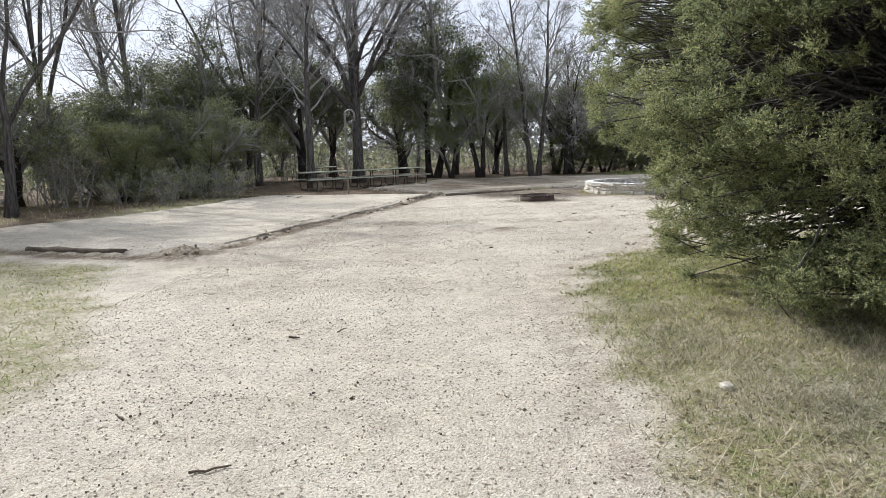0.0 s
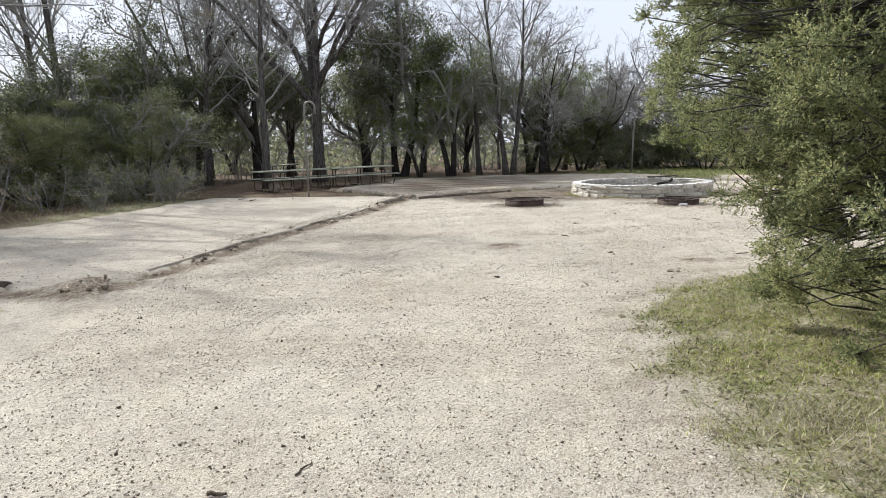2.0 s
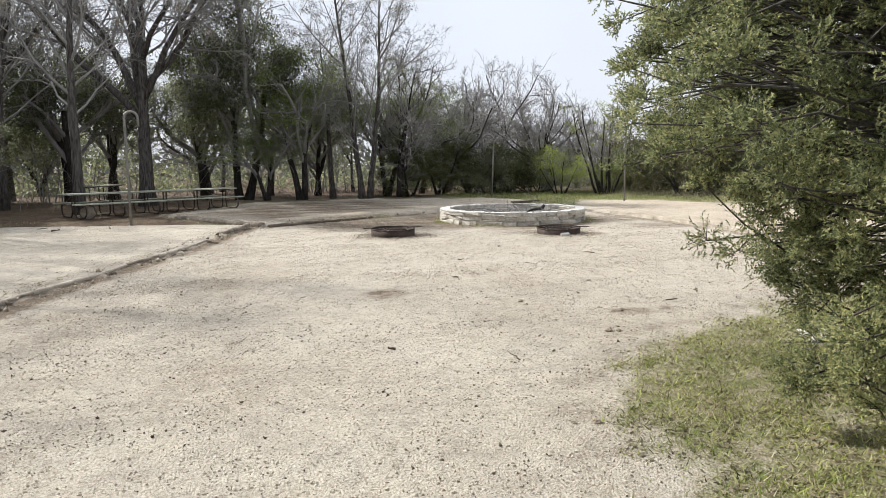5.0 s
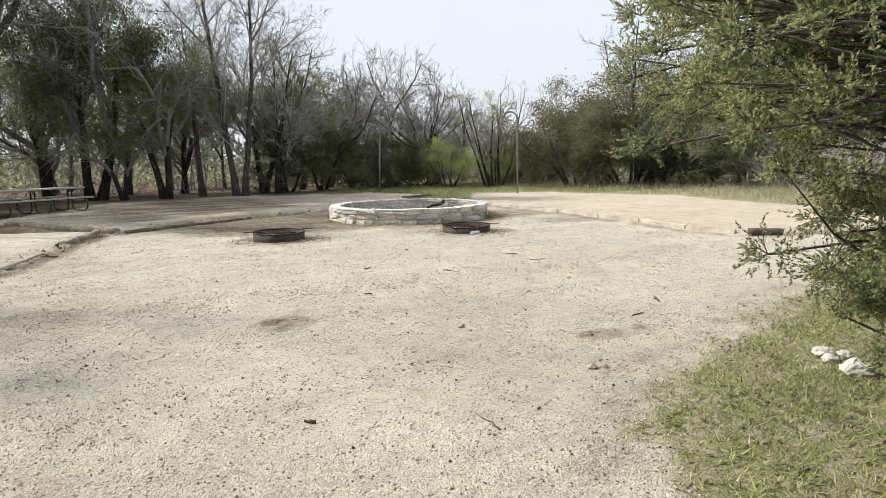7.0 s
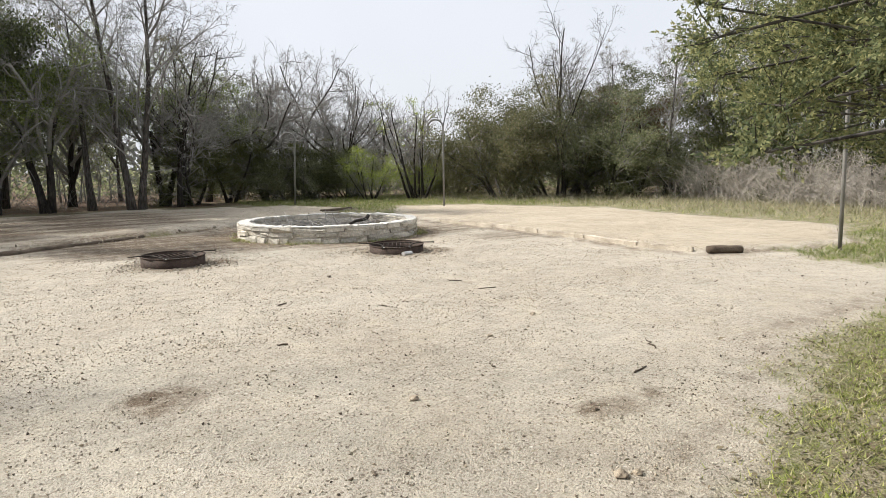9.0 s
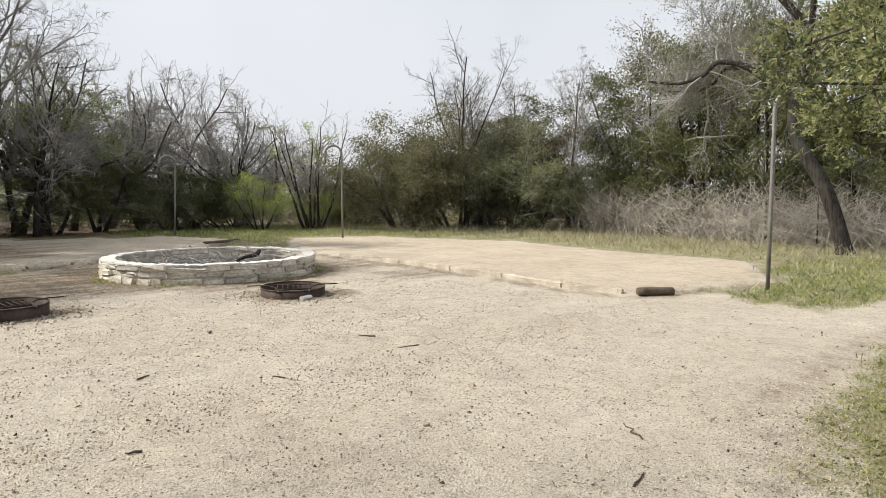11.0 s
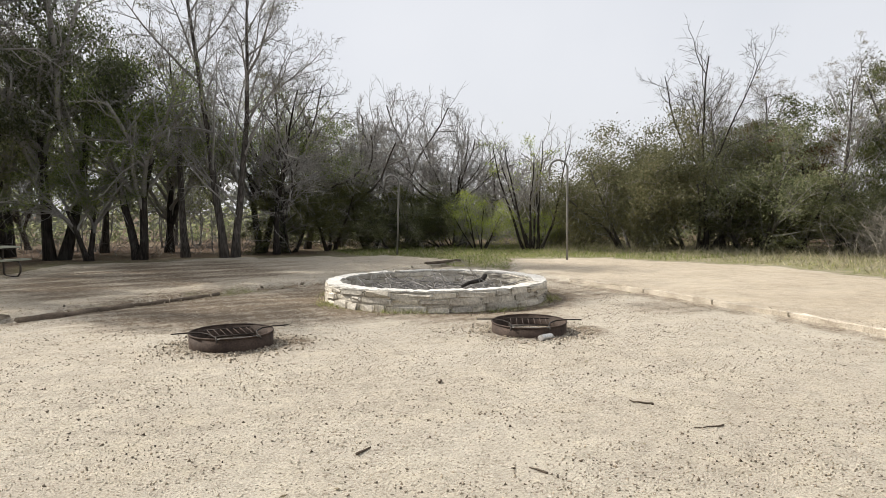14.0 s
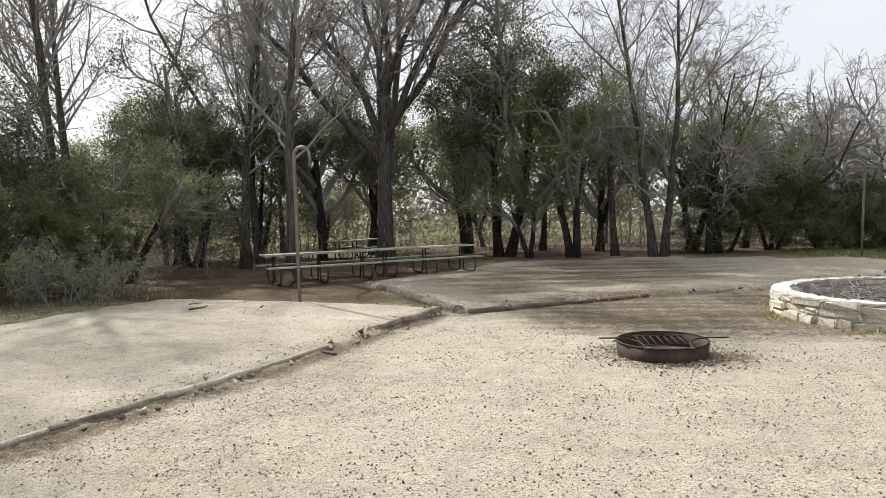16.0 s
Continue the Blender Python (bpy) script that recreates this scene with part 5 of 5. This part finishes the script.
# ---- stuff: brush, grass, stones, leaves ----
def blades(rng, x, y, tall, width, mat, name, label):
    k = len(x)
    z = height(x, y)
    a = rng.uniform(0, 6.283, k)
    h = tall * rng.uniform(0.4, 1.3, k)
    lean = rng.normal(size=(k, 2)) * 0.85 * h[:, None]
    base = np.stack((x, y, z - 0.005), 1)
    dx = np.stack((np.cos(a), np.sin(a), np.zeros(k)), 1) * (width * rng.uniform(0.6, 1.3, k))[:, None]
    tip = base + np.stack((lean[:, 0], lean[:, 1], h), 1)
    v = np.stack((base - dx, base + dx, tip), 1).reshape(-1, 3)
    ob = fast_mesh(name, v, np.arange(3 * k).reshape(-1, 3), mat)
    return tagged(ob, label, "grass", kind="stuff")


def turf_at(x, y):
    pads = np.maximum(np.maximum(signed(LEFT_PAD, x, y), signed(MID_PAD, x, y)), signed(RIGHT_PAD, x, y))
    bare = np.maximum(pads, signed(GRAVEL, x, y))
    return step(-bare + 0.22 * wobble(x, y, 1.3) + 0.16 * wobble(x + 7, y - 3, 0.5), -0.1, 0.6) * np.clip(0.6 + 0.6 * wobble(x, y, 1.1), 0, 1)


def scatter(rng, k, x0, x1, y0, y1, keep):
    x, y = rng.uniform(x0, x1, k), rng.uniform(y0, y1, k)
    ok = rng.uniform(0, 1, k) < keep(x, y)
    return x[ok], y[ok]


rng = np.random.default_rng(101)
x, y = scatter(rng, 230000, 0.9, 8.6, 0.5, 12.4, lambda a, b: turf_at(a, b) * (0.45 + 0.55 * step(b, 4.0, 6.5)))
blades(rng, x, y, 0.042, 0.0048, M_GRASS, "short_grass", "short thin green and straw-coloured grass beside the gravel")
x, y = scatter(rng, 70000, 1.2, 7.5, 5.0, 12.4, lambda a, b: turf_at(a, b) * step(b, 5.0, 7.5))
blades(rng, x, y, 0.035, 0.0055, M_SPRING, "spring_grass", "low yellow-green spring grass beside the gravel")
x, y = scatter(rng, 90000, 1.0, 6.5, 0.5, 7.0, lambda a, b: turf_at(a, b) * (1 - step(b, 4.5, 7.0)))
blades(rng, x, y, 0.05, 0.004, M_STRAW, "straw_grass", "short dead straw-coloured grass beside the gravel")
x, y = scatter(rng, 16000, 1.2, 4.5, 1.0, 6.5, turf_at)
blades(rng, x, y, 0.15, 0.0025, M_STRAW, "dry_grass", "tufts of dry straw-coloured grass under the juniper")
x, y = scatter(rng, 60000, -9, -1.6, 2, 11.4, turf_at)
blades(rng, x, y, 0.036, 0.0055, M_GRASS, "short_grass", "short thin green and straw-coloured grass beside the gravel")
x, y = scatter(rng, 40000, 7.5, 19, 11.8, 15.8, turf_at)
blades(rng, x, y, 0.06, 0.007, M_FRESH, "fresh_grass", "short fresh green grass by the lantern pole")
x, y = scatter(rng, 26000, 8, 20, 28, 39, turf_at)
blades(rng, x, y, 0.10, 0.011, M_FRESH, "fresh_grass", "fresh green grass behind the stone pit")
x, y = scatter(rng, 50000, 8, 27, 12, 42, lambda a, b: turf_at(a, b))
blades(rng, x, y, 0.12, 0.009, M_GRASS, "meadow_grass", "green and dry meadow grass at the edge of the woods")
x, y = scatter(rng, 12000, 15, 23, 14, 36, lambda a, b: turf_at(a, b) * step(signed(RIGHT_PAD, a, b) * -1, 0.4, 2.0))
blades(rng, x, y, 0.32, 0.008, M_STRAW, "tall_dry_grass", "taller dry grass along the foot of the brush")
x, y = scatter(rng, 12000, -16, -7, 10, 27, lambda a, b: turf_at(a, b) * 0.8)
blades(rng, x, y, 0.09, 0.008, M_GRASS, "meadow_grass", "green and dry grass under the trees")


a_ring = rng.uniform(0, 6.283, 5000)
r_ring = 2.11 + np.abs(rng.normal(size=5000)) * 0.11
keep = rng.uniform(0, 1, 5000) < 0.1 + 0.9 * np.sin(a_ring * 4 + 1) ** 4
blades(rng, (6.42 + np.cos(a_ring) * r_ring)[keep], (23.45 + np.sin(a_ring) * r_ring)[keep], 0.07, 0.007, M_GRASS, "grass_tufts", "small green grass tufts at the foot of the stone pit")


def pebble_field(rng, k, box, keep, lo, hi, mat, name, label, power=4):
    x, y = scatter(rng, k, *box, keep)
    k = len(x)
    s = lo + (hi - lo) * rng.uniform(0, 1, k) ** power
    a, b, c = frames_at(rng, k)
    p = np.stack((x, y, height(x, y) + s * 0.25), 1)
    s = s[:, None]
    j = rng.uniform(0.65, 1.25, (k, 5, 1))
    v = np.stack((p + a * s * j[:, 0], p - a * s * 0.55 * j[:, 1] + b * s * 0.85, p - a * s * 0.5 - b * s * 0.85 * j[:, 2], p + c * s * 0.6 * j[:, 3], p - c * s * 0.6 * j[:, 4]), 1).reshape(-1, 3)
    o = np.arange(k)[:, None] * 5
    tri = np.array(((0, 1, 3), (1, 2, 3), (2, 0, 3), (1, 0, 4), (2, 1, 4), (0, 2, 4)))
    f = (o[:, :, None] + tri[None]).reshape(-1, 3)
    tagged(fast_mesh(name, v, f, mat), label, "gravel", kind="stuff")


def open_ground(x, y):
    return (signed(GRAVEL, x, y) > -0.3).astype(float)


def clumped(x, y):
    return open_ground(x, y) * np.clip(0.5 + 0.8 * wobble(x, y, 1.7), 0.05, 1)


pebble_field(rng, 120000, (-3.5, 7, 1.5, 15), clumped, 0.0025, 0.0125, M_PEBBLE, "dark_pebbles", "loose dark pebbles and leaf scraps on the gravel", 3.3)
pebble_field(rng, 6500, (-3.5, 10, 2.5, 22), clumped, 0.005, 0.021, M_SCRAP, "stones", "larger brown stones and bark scraps on the gravel", 3)
pebble_field(rng, 80000, (-3.5, 12, 14.0, 25), clumped, 0.0035, 0.016, M_PEBBLE, "dark_pebbles", "loose dark pebbles and leaf scraps on the gravel", 3)
pebble_field(rng, 90000, (-3.5, 8, 1.5, 19), open_ground, 0.004, 0.014, M_PEBBLE_PALE, "pale_pebbles", "loose pale limestone gravel")
pebble_field(rng, 6000, (-10, 0, 10.5, 25), lambda a, b: (signed(LEFT_PAD, a, b) > 0).astype(float) * 0.5, 0.006, 0.018, M_PEBBLE, "dark_pebbles", "loose dark pebbles on the terrace")


def terrace_edge(x, y):
    d = np.maximum(signed(LEFT_PAD, x, y), signed(MID_PAD, x, y))
    return np.exp(-((d + 0.08) / 0.10) ** 2) * np.clip(0.25 + 1.0 * wobble(x, y, 1.1), 0, 1) * (x > -4.6)


pebble_field(rng, 60000, (-4.6, 8.4, 10.2, 29.5), terrace_edge, 0.012, 0.07, M_PEBBLE, "dirt_clods", "dark clods of dirt crumbling along the terrace edges", 2.6)


def round_ring(x, y):
    d = np.minimum(np.hypot(x - 2.34, y - 20.2), np.hypot(x - 6.12, y - 19.45))
    return (d > 0.5) * np.exp(-((d - 0.5) / 0.35) ** 2)


pebble_field(rng, 16000, (1.2, 7.4, 18.3, 21.4), round_ring, 0.008, 0.03, M_PEBBLE, "ring_gravel", "coarse dark gravel heaped round the fire rings")
pebble_field(rng, 7000, (1.2, 7.4, 18.3, 21.4), round_ring, 0.008, 0.03, M_PEBBLE_PALE, "ring_gravel", "coarse pale gravel heaped round the fire rings")


def fallen_leaves(rng, k, box, keep, name, label):
    x, y = scatter(rng, k, *box, keep)
    pos = np.stack((x, y, height(x, y) + 0.012), 1)
    v, f = leaf_cloud(rng, pos, 0.024)
    v[:, 2] = np.maximum(height(v[:, 0], v[:, 1]) + 0.002, v[:, 2] * 0.35 + 0.65 * np.repeat(pos[:, 2], 4))
    tagged(fast_mesh(name, v, f, M_LEAF_DRY), label, "leaves", kind="stuff")


def near_edges(x, y):
    d = np.minimum(np.abs(signed(LEFT_PAD, x, y)), np.abs(signed(MID_PAD, x, y)))
    ring = np.abs(np.hypot(x - 6.48, y - 23.6) - 2.3)
    return np.exp(-np.minimum(d, ring) / 0.25) * 0.9 + 0.02


fallen_leaves(rng, 26000, (-8, 10, 10, 31), near_edges, "fallen_leaves", "brown fallen leaves gathered along the log edges")
fallen_leaves(rng, 14000, (-20, 8, 24, 44), lambda a, b: 0.2 + 0.8 * step(-a, -2, 4), "fallen_leaves", "brown fallen leaves under the trees")
fallen_leaves(rng, 34000, (1.0, 7, 0.8, 12), lambda a, b: turf_at(a, b), "fallen_leaves", "dry leaves and bits in the grass")


def build_brush(rng, n, spots, tall, name, label, mat):
    pieces = []
    for i in range(n):
        cx, cy, r = spots[int(rng.integers(0, len(spots)))]
        x, y = cx + rng.normal() * r, cy + rng.normal() * r
        z = z_at(x, y) - 0.05
        d = unit(np.array((rng.normal() * 0.7, rng.normal() * 0.7, 1.0)))
        ln = tall * rng.uniform(0.35, 1.15)
        arch = np.array((rng.normal(), rng.normal(), -0.45)) * ln * 0.34
        a = np.array((x, y, z))
        p = np.stack((a, a + d * ln * 0.35, a + d * ln * 0.7 + arch * 0.4, a + d * ln + arch))
        pieces.append(tube(p, np.array((0.009, 0.008, 0.006, 0.004)), 3, False))
        for _ in range(3):
            s = p[int(rng.integers(1, 3))]
            e = s + unit(rng.normal(size=3) + np.array((0, 0, 0.3))) * ln * rng.uniform(0.15, 0.4)
            pieces.append(tube(np.stack((s, (s + e) / 2 + rng.normal(size=3) * 0.03, e)), np.array((0.005, 0.004, 0.003)), 3, False))
    v, f = join(pieces)
    tagged(link_mesh(name, v.tolist(), f, mat, None, False), label, "brush", kind="stuff")


build_brush(rng, 2300, [(24.2, 26.0, 0.8), (24.0, 24.0, 0.9), (23.9, 22.0, 0.9), (23.6, 20.0, 0.9), (23.0, 18.2, 0.9), (22.8, 16.0, 0.9), (23.4, 14.0, 1.0)], 2.3,
            "bare_brush", "tangle of pale leafless brush along the fence", M_TWIG_PALE)
build_brush(rng, 1000, [(-13, 36, 2.0), (-8, 41, 2.0), (-2, 43, 2.2), (4, 42.5, 2), (9, 42.5, 2), (13, 43, 2), (18, 41, 1.6), (-16, 26, 1.6), (-17, 19, 1.6), (-12, 30, 1.5)], 2.6,
            "undergrowth", "thin grey undergrowth between the trunks", M_TWIG)


def far_woods(rng):
    k = 26000
    a = rng.uniform(0, 2 * math.pi, k)
    d = rng.uniform(62, 95, k)
    h = rng.uniform(0, 1, k) ** 1.3 * (4.5 + 1.8 * np.sin(a * 17) + 1.2 * np.sin(a * 41 + 2))
    pos = np.stack((5 + np.cos(a) * d, 20 + np.sin(a) * d, 0.2 + h), 1)
    v, f = leaf_cloud(rng, pos, 0.5)
    tagged(fast_mesh("far_woods", v, f, M_HAZE), "hazy distant woods beyond the clearing", "woods", kind="stuff")


far_woods(rng)


def understory(rng):
    k = 30000
    a = rng.uniform(-0.35, 3.5, k)
    d = rng.uniform(31, 42, k)
    h = rng.uniform(0, 1, k) ** 1.4 * (2.4 + 0.9 * np.sin(a * 23) + 0.7 * np.sin(a * 61 + 1))
    pos = np.stack((4 + np.cos(a) * d, 20 + np.sin(a) * d, 0.1 + np.maximum(h, 0)), 1)
    v, f = leaf_tips(rng, pos, 0.16)
    tagged(fast_mesh("understory", v, f, M_LEAF_OAK), "low dark leafy growth deep in the woods", "undergrowth", kind="stuff")


understory(rng)
